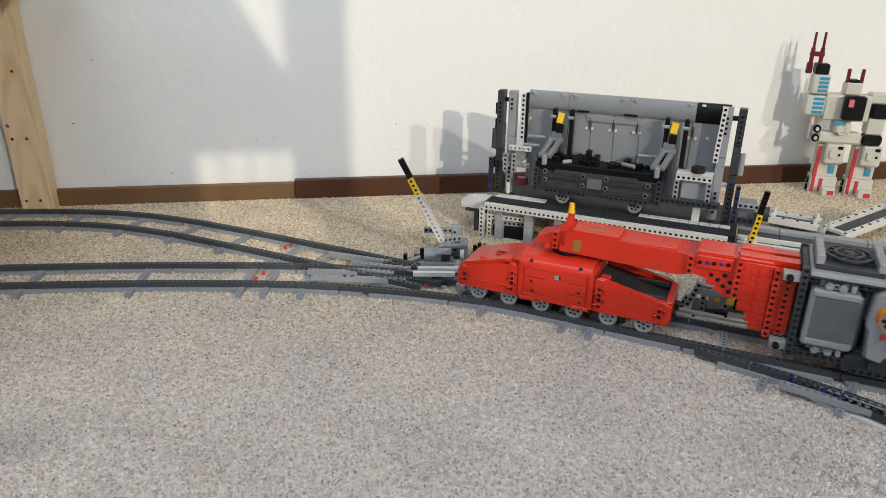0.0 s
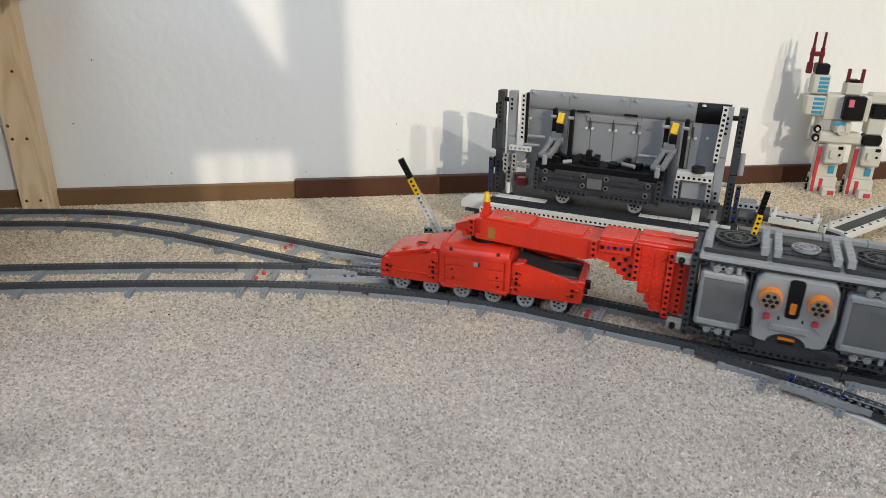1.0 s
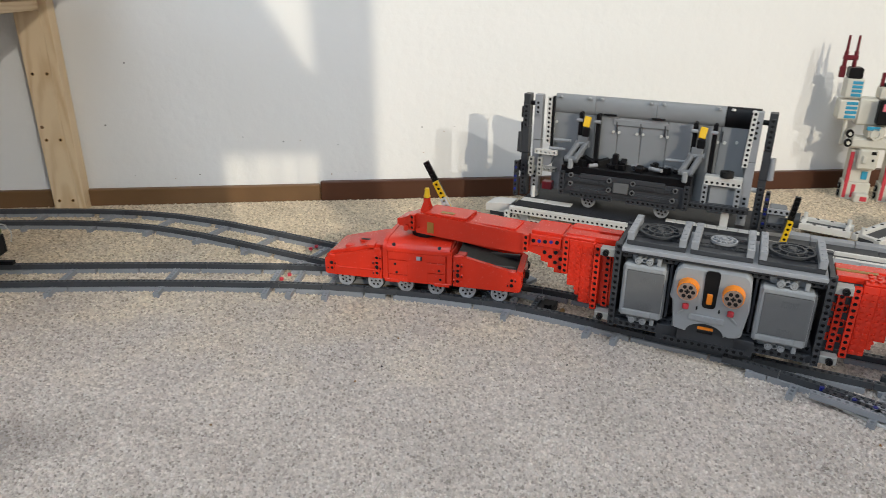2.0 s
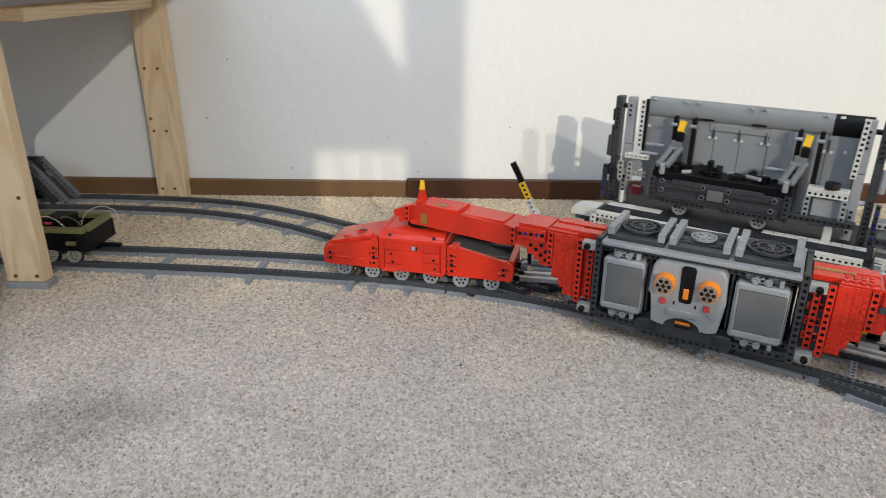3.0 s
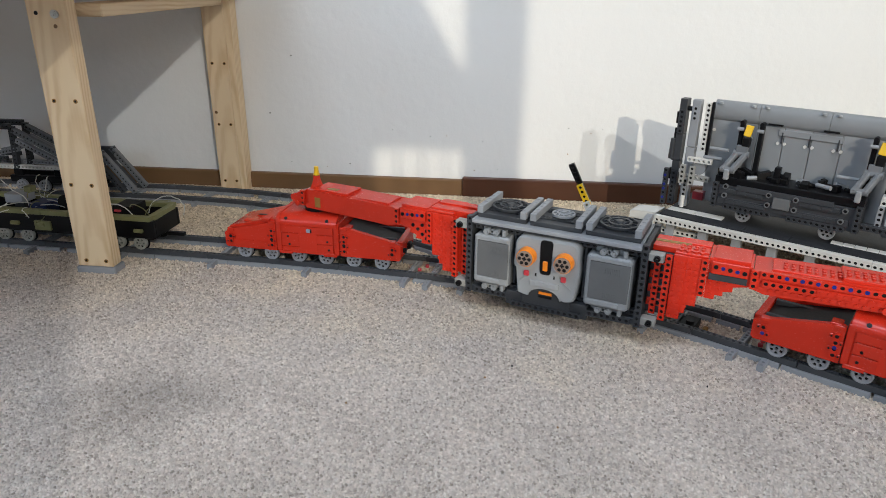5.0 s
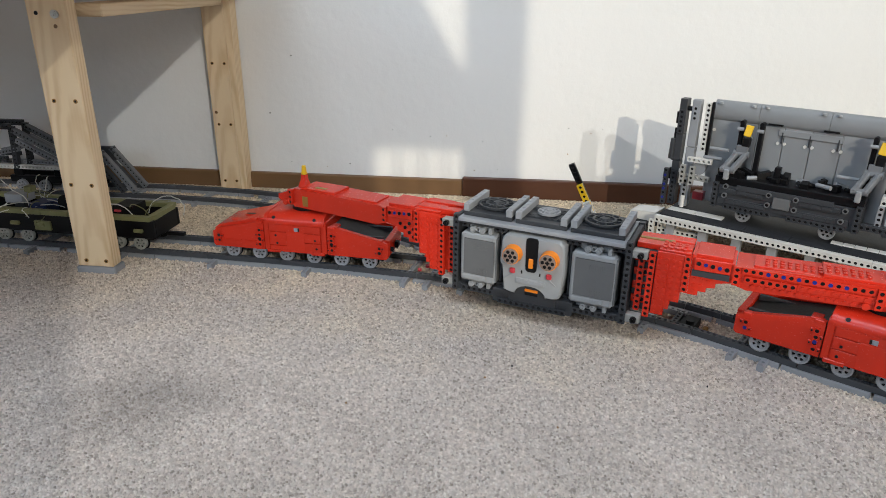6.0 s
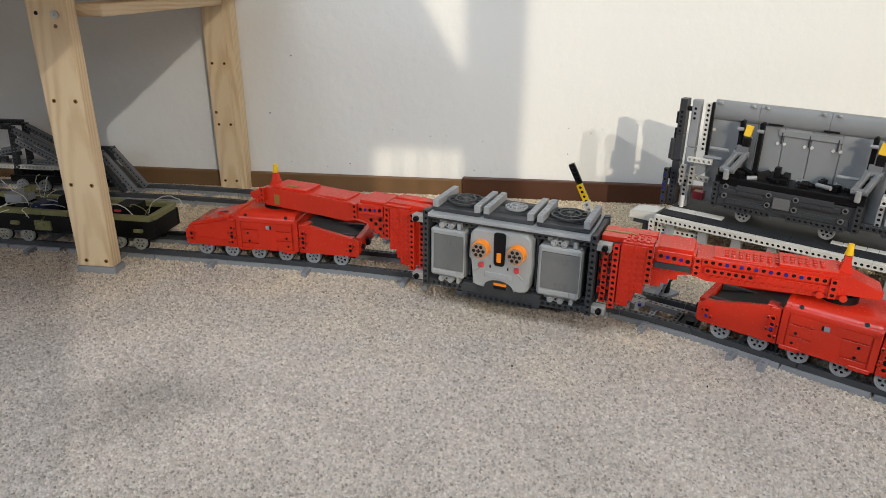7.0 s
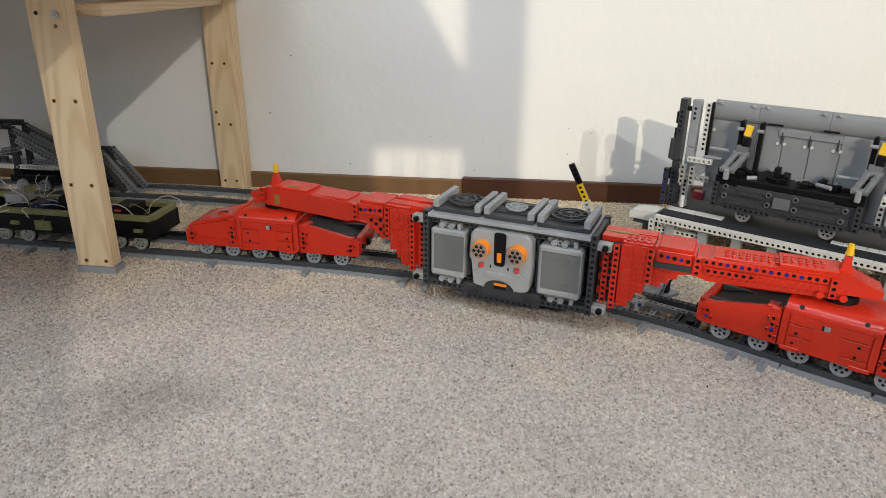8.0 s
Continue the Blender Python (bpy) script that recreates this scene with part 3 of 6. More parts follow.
DULL_WHEEL = material("dulled_wheel_plastic", (0.33, 0.335, 0.30), 0.5, vary=0.12, size=30)
WHEEL = wheel_mesh().data("wheel", LIGHT)
WHEEL_CREAM = wheel_mesh(0.0112).data("wheel", DULL_WHEEL)
# disc and flange are black to paint the shade seen through the wheel
WHEEL_BACKING = Mesh().cyl((0, 0.0018, 0), "y", 0.0092, 0.0012, 20).data("hub", BLACK)
RIM = Mesh().cyl((0, 0.0042, 0), "y", 0.0136, 0.0016, 28).data("flange", BLACK)
# black discs: the shade inside bored holes, painted on the surface
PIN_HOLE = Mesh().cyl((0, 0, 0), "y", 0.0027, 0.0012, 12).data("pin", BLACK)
DOOR_HOLE = Mesh().cyl((0, 0, 0), "y", 0.0019, 0.0010, 10).data("pin", BLACK)
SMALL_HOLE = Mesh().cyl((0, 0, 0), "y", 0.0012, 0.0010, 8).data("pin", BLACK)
PIN_BLUE = Mesh().cyl((0, 0, 0), "y", 0.0024, 0.0010, 12).data("pin", BLUE)


def wheelset(t, x, z=0.0265, wheel=None, mat=LIGHT):
    for y in (-GAUGE, GAUGE):
        w = part("wheel", wheel or WHEEL, mat, t, "light grey spoked wheel" if mat is LIGHT else "dull grey spoked wheel",
                 pose(x, y, z, 0, 11 * (x * 1000 % 7), 0 if y < 0 else 180))
        part("hub", WHEEL_BACKING, BLACK, w, "black disc that darkens the wheel's holes")
        part("flange", RIM, BLACK, w, "flange blackened for the dark gaps")
    part("axle", Mesh().cyl((x, 0, z), "y", 0.0024, 0.066, 8), BLACK, t)


def bogie(name, at, label, turned):
    """A six-axle bogie; turned: the nose points along +x."""
    t = thing(name, at, label, "toy train")
    k = -1 if turned else 1
    z0 = 0.033

    def px(pts):
        q = [(k * x, z) for x, z in pts]
        return q if k > 0 else q[::-1]

    def bx(m, x0, x1, *rest):
        return m.box(min(k * x0, k * x1), max(k * x0, k * x1), *rest)

    # nose: two side panels, a sloping hood between them, a blunt front
    nose = [(-0.145, z0 + 0.003), (-0.142, z0), (-0.057, z0), (-0.057, 0.078), (-0.066, 0.0785), (-0.136, 0.0635), (-0.145, 0.0575)]
    for y0, y1 in ((-0.041, -0.034), (0.034, 0.041)):
        part("side_panel", Mesh().prism(px(nose), y0, y1), RED, t)
    hood = [(-0.1445, z0 + 0.003), (-0.060, z0), (-0.057, 0.0835), (-0.070, 0.0833), (-0.137, 0.067), (-0.1445, 0.061)]
    part("hood", Mesh().prism(px(hood), -0.0332, 0.0332), RED, t)
    m = Mesh()
    bx(m, -0.1475, -0.1455, -0.030, 0.030, 0.046, 0.057, 0.0008)
    part("bumper", m, RED, t)
    m = Mesh()
    bx(m, -0.100, -0.082, -0.014, -0.004, 0.0775, 0.0800, 0.0004)
    bx(m, -0.118, -0.100, -0.026, -0.016, 0.0725, 0.0750, 0.0004)
    part("hood_vent", m, RED, t)
    m = Mesh()
    bx(m, -0.098, -0.085, -0.0115, -0.0065, 0.0795, 0.0806, 0.0002)
    part("slot", m, BLACK, t, "dark slot")
    # centre: a barrel-topped cowl with seams, on a body
    side = [(-0.0435, 0.0788), (-0.0440, 0.0830), (-0.0425, 0.0875), (-0.0390, 0.0912), (-0.0335, 0.0938), (-0.0270, 0.0950), (-0.0200, 0.0953),
            (0.0200, 0.0953), (0.0270, 0.0950), (0.0335, 0.0938), (0.0390, 0.0912), (0.0425, 0.0875), (0.0440, 0.0830), (0.0435, 0.0788)]
    swap = Matrix(((0, 1, 0, 0), (1, 0, 0, 0), (0, 0, 1, 0), (0, 0, 0, 1)))
    m = Mesh()
    m.prism(side, -0.052 if k > 0 else -0.043, 0.043 if k > 0 else 0.052, swap, True)
    part("barrel_cowl", m, RED, t)
    for x0, x1 in ((-0.0535, -0.0480), (0.0400, 0.0450)):
        m = Mesh()
        m.prism([(y * 1.025, z + 0.0010) for y, z in side], min(k * x0, k * x1), max(k * x0, k * x1), swap, True)
        part("cowl_rim", m, RED, t)
    for x in (-0.130, -0.090):
        m = Mesh()
        bx(m, x, x + 0.034, -0.0425, -0.0405, 0.0450, 0.0470, 0.0005)
        part("panel_ridge", m, RED, t)
    m = Mesh()
    bx(m, -0.050, 0.041, -0.0405, 0.0405, z0 + 0.002, 0.0785, 0.0006)
    part("core", m, RED, t)
    # door panels in pieces, with open seams between them
    for y in (-0.0432, 0.0412):
        for x0, x1, za, zb in ((-0.0465, 0.038, 0.0668, 0.0783), (-0.0181, 0.0117, z0, 0.0668), (-0.0465, -0.0181, 0.0440, 0.0656), (-0.0465, -0.0181, z0, 0.0428),
                               (0.0117, 0.038, 0.0510, 0.0656), (0.0117, 0.038, z0, 0.0498)):
            m = Mesh()
            bx(m, x0, x1, y, y + 0.002, za, zb, 0.0002)
            part("door_panel", m, RED, t)
    for x0, x1 in ((-0.0555, -0.0475), (0.0395, 0.0475)):
        m = Mesh()
        bx(m, x0, x1, -0.0428, 0.0428, z0 + 0.001, 0.0855, 0.0008)
        part("frame_post", m, RED, t)
    m = Mesh()
    bx(m, -0.0045, 0.0015, -0.0442, -0.0425, 0.0685, 0.0745, 0.0004)
    part("latch", m, LIGHT, t, "light grey tile")
    m = Mesh()
    bx(m, 0.0016, 0.0040, -0.0440, -0.0425, 0.0685, 0.0745, 0.0004)
    part("latch", m, BLACK, t, "dark tile edge")
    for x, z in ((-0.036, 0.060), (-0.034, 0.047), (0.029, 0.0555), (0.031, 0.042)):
        part("pin", DOOR_HOLE, BLACK, t, "", pose(k * x, -0.0433, z))
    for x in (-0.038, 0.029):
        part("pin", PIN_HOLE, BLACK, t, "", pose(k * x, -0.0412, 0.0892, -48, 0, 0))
    # tail: an open basket
    tail = [(0.049, z0), (0.143, z0), (0.146, z0 + 0.003), (0.146, 0.058), (0.137, 0.0625), (0.066, 0.0785), (0.049, 0.079)]
    for y0, y1 in ((-0.041, -0.034), (0.034, 0.041)):
        part("side_panel", Mesh().prism(px(tail), y0, y1), RED, t)
    m = Mesh()
    bx(m, 0.138, 0.147, -0.0335, 0.0335, z0 + 0.004, 0.062, 0.0008)
    part("tail_bar", m, RED, t)
    part("tray", Mesh().prism(px([(0.049, 0.040), (0.1375, 0.040), (0.1375, 0.056), (0.049, 0.072)]), -0.0335, 0.0335), BLACK, t, "black open tray")
    m = Mesh()
    bx(m, 0.147, 0.153, -0.006, 0.006, 0.040, 0.050, 0.001)
    part("coupling", m, BLACK, t, "black coupling stub")
    # connector columns on the panel ends: bored pieces, half bushes and clips, with tabs over the panel's edge
    for x, z1, n, top in ((-0.134, 0.0395, 2, 0.0625), (-0.064, 0.0380, 4, 0.0785), (0.056, 0.0380, 4, 0.0785), (0.133, 0.0395, 2, 0.0628)):
        for y in (-0.0418, 0.0418):
            bar(n, upright(n, k * x, y, z1), RED, t, "hole_bar", h=0.0066, w=0.0030)
        for i in range(n):
            for q in (-1, 1):
                if (i + (q > 0)) % 2 == 0:
                    m = Mesh()
                    bx(m, x + q * 0.0055 - 0.0019, x + q * 0.0055 + 0.0019, -0.0432, -0.0408, z1 + 0.008 * i + 0.001, z1 + 0.008 * i + 0.0065, 0.0005)
                    part("clip", m, RED, t)
                    part("pin", SMALL_HOLE, BLACK, t, "", pose(k * (x + q * 0.0055), -0.0433, z1 + 0.008 * i + 0.0038))
        m = Mesh()
        bx(m, x - 0.0050, x + 0.0050, -0.0425, -0.0330, top - 0.0030, top + 0.0016, 0.0006)
        part("tab", m, RED, t)
    for x, z in ((-0.064, 0.052), (0.056, 0.052), (-0.134, 0.052), (0.133, 0.044)):
        part("pin", PIN_BLUE if turned and x > 0 else PIN_HOLE, BLUE if turned and x > 0 else BLACK, t, "", pose(k * x, -0.0430, z))
    # bored steps on the hood, lower skirt blocks and the round pin on the tail
    for x, z in ((-0.074, 0.0835), (0.060, 0.0800)):
        m = Mesh()
        bx(m, x - 0.006, x + 0.006, -0.040, -0.024, z - 0.004, z + 0.001, 0.0006)
        part("step_brick", m, RED, t)
    for x0, x1 in ((-0.052, -0.030), (0.022, 0.044)):
        m = Mesh()
        bx(m, x0, x1, -0.0442, -0.0405, z0 - 0.0022, z0 + 0.0030, 0.0006)
        part("skirt_brick", m, RED, t)
    part("pin", Mesh().cyl((k * 0.1485, -0.026, 0.046), "x", 0.0040, 0.0060, 14, r_in=0.0018), BLACK, t, "black round pin")
    for y in (-0.024, 0.024):
        m = Mesh()
        bx(m, 0.070, 0.136, y - 0.003, y + 0.003, 0.0560, 0.0640, 0.0008)
        part("tray_bar", m, DARK, t, "dark grey tray bar")
    part("underframe", Mesh().box(-0.135, 0.135, -0.026, 0.026, 0.024, z0 + 0.002, 0.001), BLACK, t, "black underframe")
    part("turntable", Mesh().cyl((0, 0, 0.1000), "z", 0.021, 0.009, 24), BLACK, t, "black turntable")
    for i in range(6):
        wheelset(t, -0.115 + 0.046 * i)
    return t


L2 = 0.4005
bogie_a = bogie("toy_bogie", pose(-0.53, 1.0, 0), "bright red six-axle toy train bogie with sloping nose", False)
bogie_b = bogie("toy_bogie", pose(0.27, 0.87, 0), "bright red six-axle toy train bogie with blue pins", True)


def stud_grid(x0, nx, z0, nz, y, pitch=0.008):
    m = Mesh()
    for i in range(nx):
        for j in range(nz):
            m.cyl((x0 + pitch * (i + 0.5), y, z0 + pitch * (j + 0.5)), "y", 0.0025, 0.0018, 10)
    return m


def fan(t, x, big):
    base = part("fan_base", Mesh().box(x - 0.0345, x + 0.0345, -0.036, 0.036, 0.1400, 0.1460, 0.0006), DARK, t, "dark grey fan plate")
    mesh_lines = Mesh()
    for i in range(-7, 8):
        for a in (45, -45):
            mesh_lines.box(-0.027, 0.027, -0.0005, 0.0005, 0.1463, 0.1471, 0.0001, pose(x + i * 0.0030, 0, 0, 0, 0, 0) @ pose(0, 0, 0, 0, 0, a) if abs(i) < 3 else pose(x, i * 0.0030, 0) @ pose(0, 0, 0, 0, 0, a * 0))
    part("grating", mesh_lines, DARK, base)
    m = Mesh()
    r, mat = (0.0255, DARK) if big else (0.0155, LIGHT)
    m.cyl((x, 0, 0.1500), "z", r, 0.0030, 32, r_in=r * 0.88)
    m.cyl((x, 0, 0.1513), "z", r * 0.62, 0.0024, 28, r_in=r * 0.50)
    m.cyl((x, 0, 0.1520), "z", r * 0.26, 0.0034, 20, r2=r * 0.2)
    for i in range(10):
        m.box(r * 0.2, r * 0.92, -0.0009, 0.0009, 0.1493, 0.1517, 0.0002, pose(x, 0, 0) @ pose(0, 0, 0, 0, 0, 36 * i))
    part("fan_grille", m, mat, base, "round dark fan grille" if big else "small light grey round grille")
    for s in (-1, 1):
        q = part("vent_block", Mesh().box(x + s * 0.0305 - 0.0042, x + s * 0.0305 + 0.0042, -0.037, 0.037, 0.1462, 0.1565, 0.0006), LIGHT, base, "light grey vent block")
        e = Mesh()
        for i in range(5):
            e.box(x + s * 0.0305 - 0.0026, x + s * 0.0305 + 0.0026, -0.028 + i * 0.014 - 0.003, -0.028 + i * 0.014 + 0.003, 0.1564, 0.1570, 0.0001)
        part("ridge", e, LIGHT, q)


def battery_box(t, x0, x1):
    xm = (x0 + x1) / 2
    body = part("battery_box", Mesh().box(x0, x1, -0.0475, -0.014, 0.0485, 0.1195, 0.0030), BOXGREY, t, "light grey battery box")
    part("cover", Mesh().box(x0 + 0.0055, x1 - 0.0012, -0.0486, -0.0470, 0.0600, 0.1120, 0.0016), PANELGREY, body, "dark grey battery cover")
    part("side_plate", Mesh().box(x1 - 0.0005, x1 + 0.0020, -0.0450, -0.016, 0.0520, 0.1165, 0.0010), PANELGREY, body)
    part("lip", Mesh().box(x0 + 0.003, x1 - 0.012, -0.0496, -0.0470, 0.0520, 0.0592, 0.0012), BOXGREY, body)
    part("lip", Mesh().box(x0 + 0.003, x1 - 0.003, -0.0492, -0.0470, 0.1126, 0.1180, 0.0012), BOXGREY, body)
    for z in (0.0660, 0.1010):
        grip = Mesh()
        for i in range(9):
            x = xm - 0.004 + i * 0.0022
            grip.box(x, x + 0.0010, -0.0490, -0.0480, z - 0.004, z + 0.004, 0.0002)
        part("grip", grip, PANELGREY, body)
    for z in (0.1245, 0.0440):
        m = Mesh()
        for s in (-1, 1):
            m.cyl((xm - 0.002 + s * 0.0068, -0.0400, z), "y", 0.0042, 0.013, 16, r_in=0.0026)
            m.cyl((xm - 0.002 + s * 0.0068, -0.0440, z), "y", 0.0022, 0.006, 10)
        m.cyl((xm - 0.002, -0.0380, z), "y", 0.0034, 0.010, 12, r_in=0.0020)
        m.box(x0 + 0.008, x1 - 0.008, -0.0345, -0.016, z - 0.0045, z + 0.0045, 0.0008)
        m.box(x1 - 0.0125, x1 - 0.0075, -0.0440, -0.0345, z - 0.0045, z + 0.0045, 0.0006)
        part("connector", m, BOXGREY, body)


def rounded(pts, r=0.005, n=4):
    """A closed outline with its corners rounded."""
    out = []
    for i, p in enumerate(pts):
        a, b = Vector(pts[i - 1]), Vector(pts[(i + 1) % len(pts)])
        p = Vector(p)
        d0, d1 = (a - p), (b - p)
        k = min(r, d0.length * 0.45, d1.length * 0.45)
        q0, q1 = p + d0.normalized() * k, p + d1.normalized() * k
        for j in range(n + 1):
            t = j / n
            out.append(tuple((1 - t) ** 2 * q0 + 2 * t * (1 - t) * p + t * t * q1))
    return out


def remote(t, cx):
    base = [(-0.0405, 0.0485), (-0.0270, 0.0452)]
    arc = [(0.0225 * math.cos(a), 0.0450 + 0.0135 * math.sin(a)) for a in [math.pi - math.pi * i / 10 for i in range(11)]]
    right = [(0.0270, 0.0452), (0.0405, 0.0485), (0.0450, 0.0860), (0.0425, 0.1220), (0.0370, 0.1290), (-0.0370, 0.1290), (-0.0425, 0.1220), (-0.0450, 0.0860)]
    shape = rounded(base, 0.003) + arc + rounded(right, 0.004)
    out = [(cx + x, z) for x, z in shape]
    inner = [(cx + x * 0.955, 0.088 + (z - 0.088) * 0.96) for x, z in shape]
    m = Mesh()
    n = len(out)
    rings = [[(x, -0.020, z) for x, z in out], [(x, -0.0480, z) for x, z in out], [(x, -0.0510, z) for x, z in inner]]
    m.add([p for r in rings for p in r], [tuple(k * n + i if w < 2 else k * n + n + i for w, i in ((0, i), (0, (i + 1) % n), (2, (i + 1) % n), (2, i))) for k in (0, 1) for i in range(n)], None, True)
    m.f.append(tuple(range(2 * n, 3 * n)))
    m.smooth.append(False)
    body = part("remote_control", m, BOXGREY, t, "grey two-dial remote control")
    part("strip", Mesh().prism(rounded([(cx - 0.0075, 0.0810), (cx + 0.0075, 0.0810), (cx + 0.0085, 0.1285), (cx - 0.0085, 0.1285)], 0.005), -0.0522, -0.0500), BLACK, body, "black infrared window")
    part("switch", Mesh().box(cx - 0.0032, cx + 0.0032, -0.0545, -0.0520, 0.0870, 0.1005, 0.0012), ORANGE, body, "orange slide switch")
    for s in (-1, 1):
        x, z = cx + s * 0.0252, 0.1035
        dial = part("dial", Mesh().cyl((x, -0.0560, z), "y", 0.0118, 0.0130, 32, r2=0.0128), ORANGE, body, "orange speed dial")
        knob = part("knob", Mesh().cyl((x, -0.0630, z), "y", 0.0106, 0.0030, 28), SMOKE, dial, "dark spoked knob")
        e = Mesh()
        for k in range(6):
            a = math.pi / 3 * k
            e.cyl((x + 0.0066 * math.cos(a), -0.0646, z + 0.0066 * math.sin(a)), "y", 0.0024, 0.0008, 10)
        e.box(x - 0.0011, x + 0.0011, -0.0651, -0.0642, z - 0.0030, z + 0.0030, 0.0001)
        e.box(x - 0.0030, x + 0.0030, -0.0651, -0.0642, z - 0.0011, z + 0.0011, 0.0001)
        part("dial_hole", e, BLACK, dial, "dark holes")
        part("button", Mesh().box(x - 0.0036, x + 0.0036, -0.0545, -0.0505, 0.0755, 0.0830, 0.0012), STICKER_RED, body, "red square button")
        part("mark", Mesh().box(cx + s * 0.0125 - 0.0009, cx + s * 0.0125 + 0.0009, -0.0517, -0.0507, 0.0765, 0.0810, 0.0002), BLACK, body)
    grip = Mesh()
    grip.box(cx - 0.0200, cx + 0.0200, -0.0530, -0.0505, 0.0625, 0.0705, 0.0010)
    for s in (-1, 1):
        grip.box(-0.009, 0.009, -0.0522, -0.0505, -0.0012, 0.0012, 0.0004, pose(cx + s * 0.0285, 0, 0.0715, 0, s * 40, 0))
    part("ridge", grip, BOXGREY, body)
    d = Mesh()
    for i in range(4):
        d.cyl((cx - 0.0135 + 0.009 * i, -0.0531, 0.0665), "y", 0.0026, 0.0010, 10)
    part("dot", d, LIGHT, body)
    return body


def load_car(at):
    t = thing("heavy_load_wagon", at, "red toy wagon carrying grey battery unit with fans and remote", "toy wagon")
    # grey middle unit
    part("core", Mesh().box(-0.110, 0.110, -0.018, 0.030, 0.040, 0.1305), BLACK, t, "black inner core")
    part("sole_bar", Mesh().box(-0.114, 0.114, -0.040, 0.040, 0.0300, 0.0395, 0.0005), DARK, t)
    part("sole_bar", Mesh().box(-0.060, 0.052, -0.0430, -0.0200, 0.0240, 0.0440, 0.0005), DARK, t)
    part("step_plate", Mesh().box(-0.036, 0.030, -0.0450, -0.0250, 0.0310, 0.0570, 0.0005), DARK, t)
    bar(27, pose(-0.108, -0.0405, 0.0350), DARK, t, "side_bar", h=0.0080, w=0.0050)
    bar(12, pose(-0.052, -0.0440, 0.0275), DARK, t, "side_bar", h=0.0070, w=0.0040)
    part("label_plate", Mesh().box(-0.013, 0.005, -0.0466, -0.0448, 0.0492, 0.0528, 0.0003), ORANGE, t, "orange label bar")
    part("label_plate", Mesh().box(-0.013, 0.005, -0.0462, -0.0448, 0.0440, 0.0475, 0.0003), BLACK, t)
    for n, x0, z in ((28, -0.112, 0.0445), (28, -0.112, 0.1265)):
        for y in (-0.0300, 0.0340):
            bar(n, pose(x0, y, z), DARK, t, "side_bar")
    for s in (-1, 1):
        for y in (-0.0400, 0.0400):
            bar(14, upright(14, s * 0.1170, y, 0.0300), DARK, t, "end_post")
        part("end_plate", Mesh().box(s * 0.117 - 0.003, s * 0.117 + 0.003, -0.036, 0.036, 0.031, 0.140, 0.0006), DARK, t)
    for y0, y1, z0, z1, mm in ((-0.0470, 0.0470, 0.1345, 0.1398, LIGHT), (-0.0440, 0.0440, 0.1310, 0.1343, DARK)):
        part("roof_plate", Mesh().box(-0.1125, 0.1125, y0, y1, z0, z1, 0.0006), mm, t)
    for x, big in ((-0.0745, True), (0.0, False), (0.0745, True)):
        fan(t, x, big)
    battery_box(t, -0.1080, -0.0570)
    battery_box(t, 0.0470, 0.1040)
    part("edge_strip", Mesh().box(0.0415, 0.0445, -0.036, -0.018, 0.052, 0.122, 0.0006), DARK, t)
    part("edge_strip", Mesh().box(-0.0540, -0.0505, -0.036, -0.018, 0.052, 0.122, 0.0006), DARK, t)
    remote(t, -0.0045)
    # arms
    for k, studded in ((-1, False), (1, True)):
        def bx(m, x0, x1, *rest):
            return m.box(min(k * x0, k * x1), max(k * x0, k * x1), *rest)

        def px(pts):
            q = [(k * x, z) for x, z in pts]
            return q[::-1] if k > 0 else q
        arm = part("arm", Mesh().prism(px([(0.400, 0.1030), (0.254, 0.0985), (0.239, 0.1030), (0.239, 0.1275), (0.395, 0.1325), (0.400, 0.1305)][::-1]), -0.0245, 0.0245), RED, t,
                   "red studded arm with blue pins" if studded else "smooth red arm")
        m = Mesh()
        bx(m, 0.258, 0.325, -0.019, 0.019, 0.1270, 0.1305, 0.0006)
        bx(m, 0.330, 0.392, -0.021, 0.019, 0.1290, 0.1345, 0.0006)
        part("top_plate", m, RED, arm)
        if not studded:
            m = Mesh()
            bx(m, 0.378, 0.388, -0.0252, -0.0240, 0.106, 0.122, 0.0003)
            bx(m, 0.352, 0.372, -0.0140, -0.0060, 0.1343, 0.1350, 0.0002)
            part("tile", m, TAN, arm, "brown tile")
        if studded:
            bar(7, pose(0.2500, -0.0262, 0.1135), RED, arm, "hole_bar", w=0.004)
            bar(17, pose(0.2465, -0.0262, 0.1245), RED, arm, "hole_bar", w=0.004)
            part("side_plate", Mesh().box(0.3065, 0.396, -0.0262, -0.0240, 0.1095, 0.1178, 0.0004), RED, arm)
            part("stud", stud_grid(0.308, 11, 0.1097, 1, -0.0268), RED, arm)
            part("stud", stud_grid(0.256, 17, 0.1012, 1, -0.0252), RED, arm)
            for i in (3, 5, 7, 9, 11, 13):
                part("pin", PIN_BLUE, BLUE, arm, "", pose(0.2465 + 0.008 * i + 0.004, -0.0283, 0.1245))
            m = Mesh()
            for i in range(14):
                for y in (-0.012, -0.004, 0.004):
                    m.cyl((0.272 + 0.008 * i, y, 0.1350 if 0.272 + 0.008 * i > 0.33 else 0.1312), "z", 0.0024, 0.0028, 8)
            part("stud", m, RED, arm)
        bar(3, upright(3, k * 0.2410, -0.0262, 0.1040), RED, t, "hole_post", h=0.0078, w=0.0050)
        # neck, stepped underneath
        steps = [(0.189, 0.0800), (0.201, 0.0800), (0.201, 0.0860), (0.210, 0.0860), (0.210, 0.0920), (0.220, 0.0935), (0.220, 0.1000), (0.238, 0.1040)]
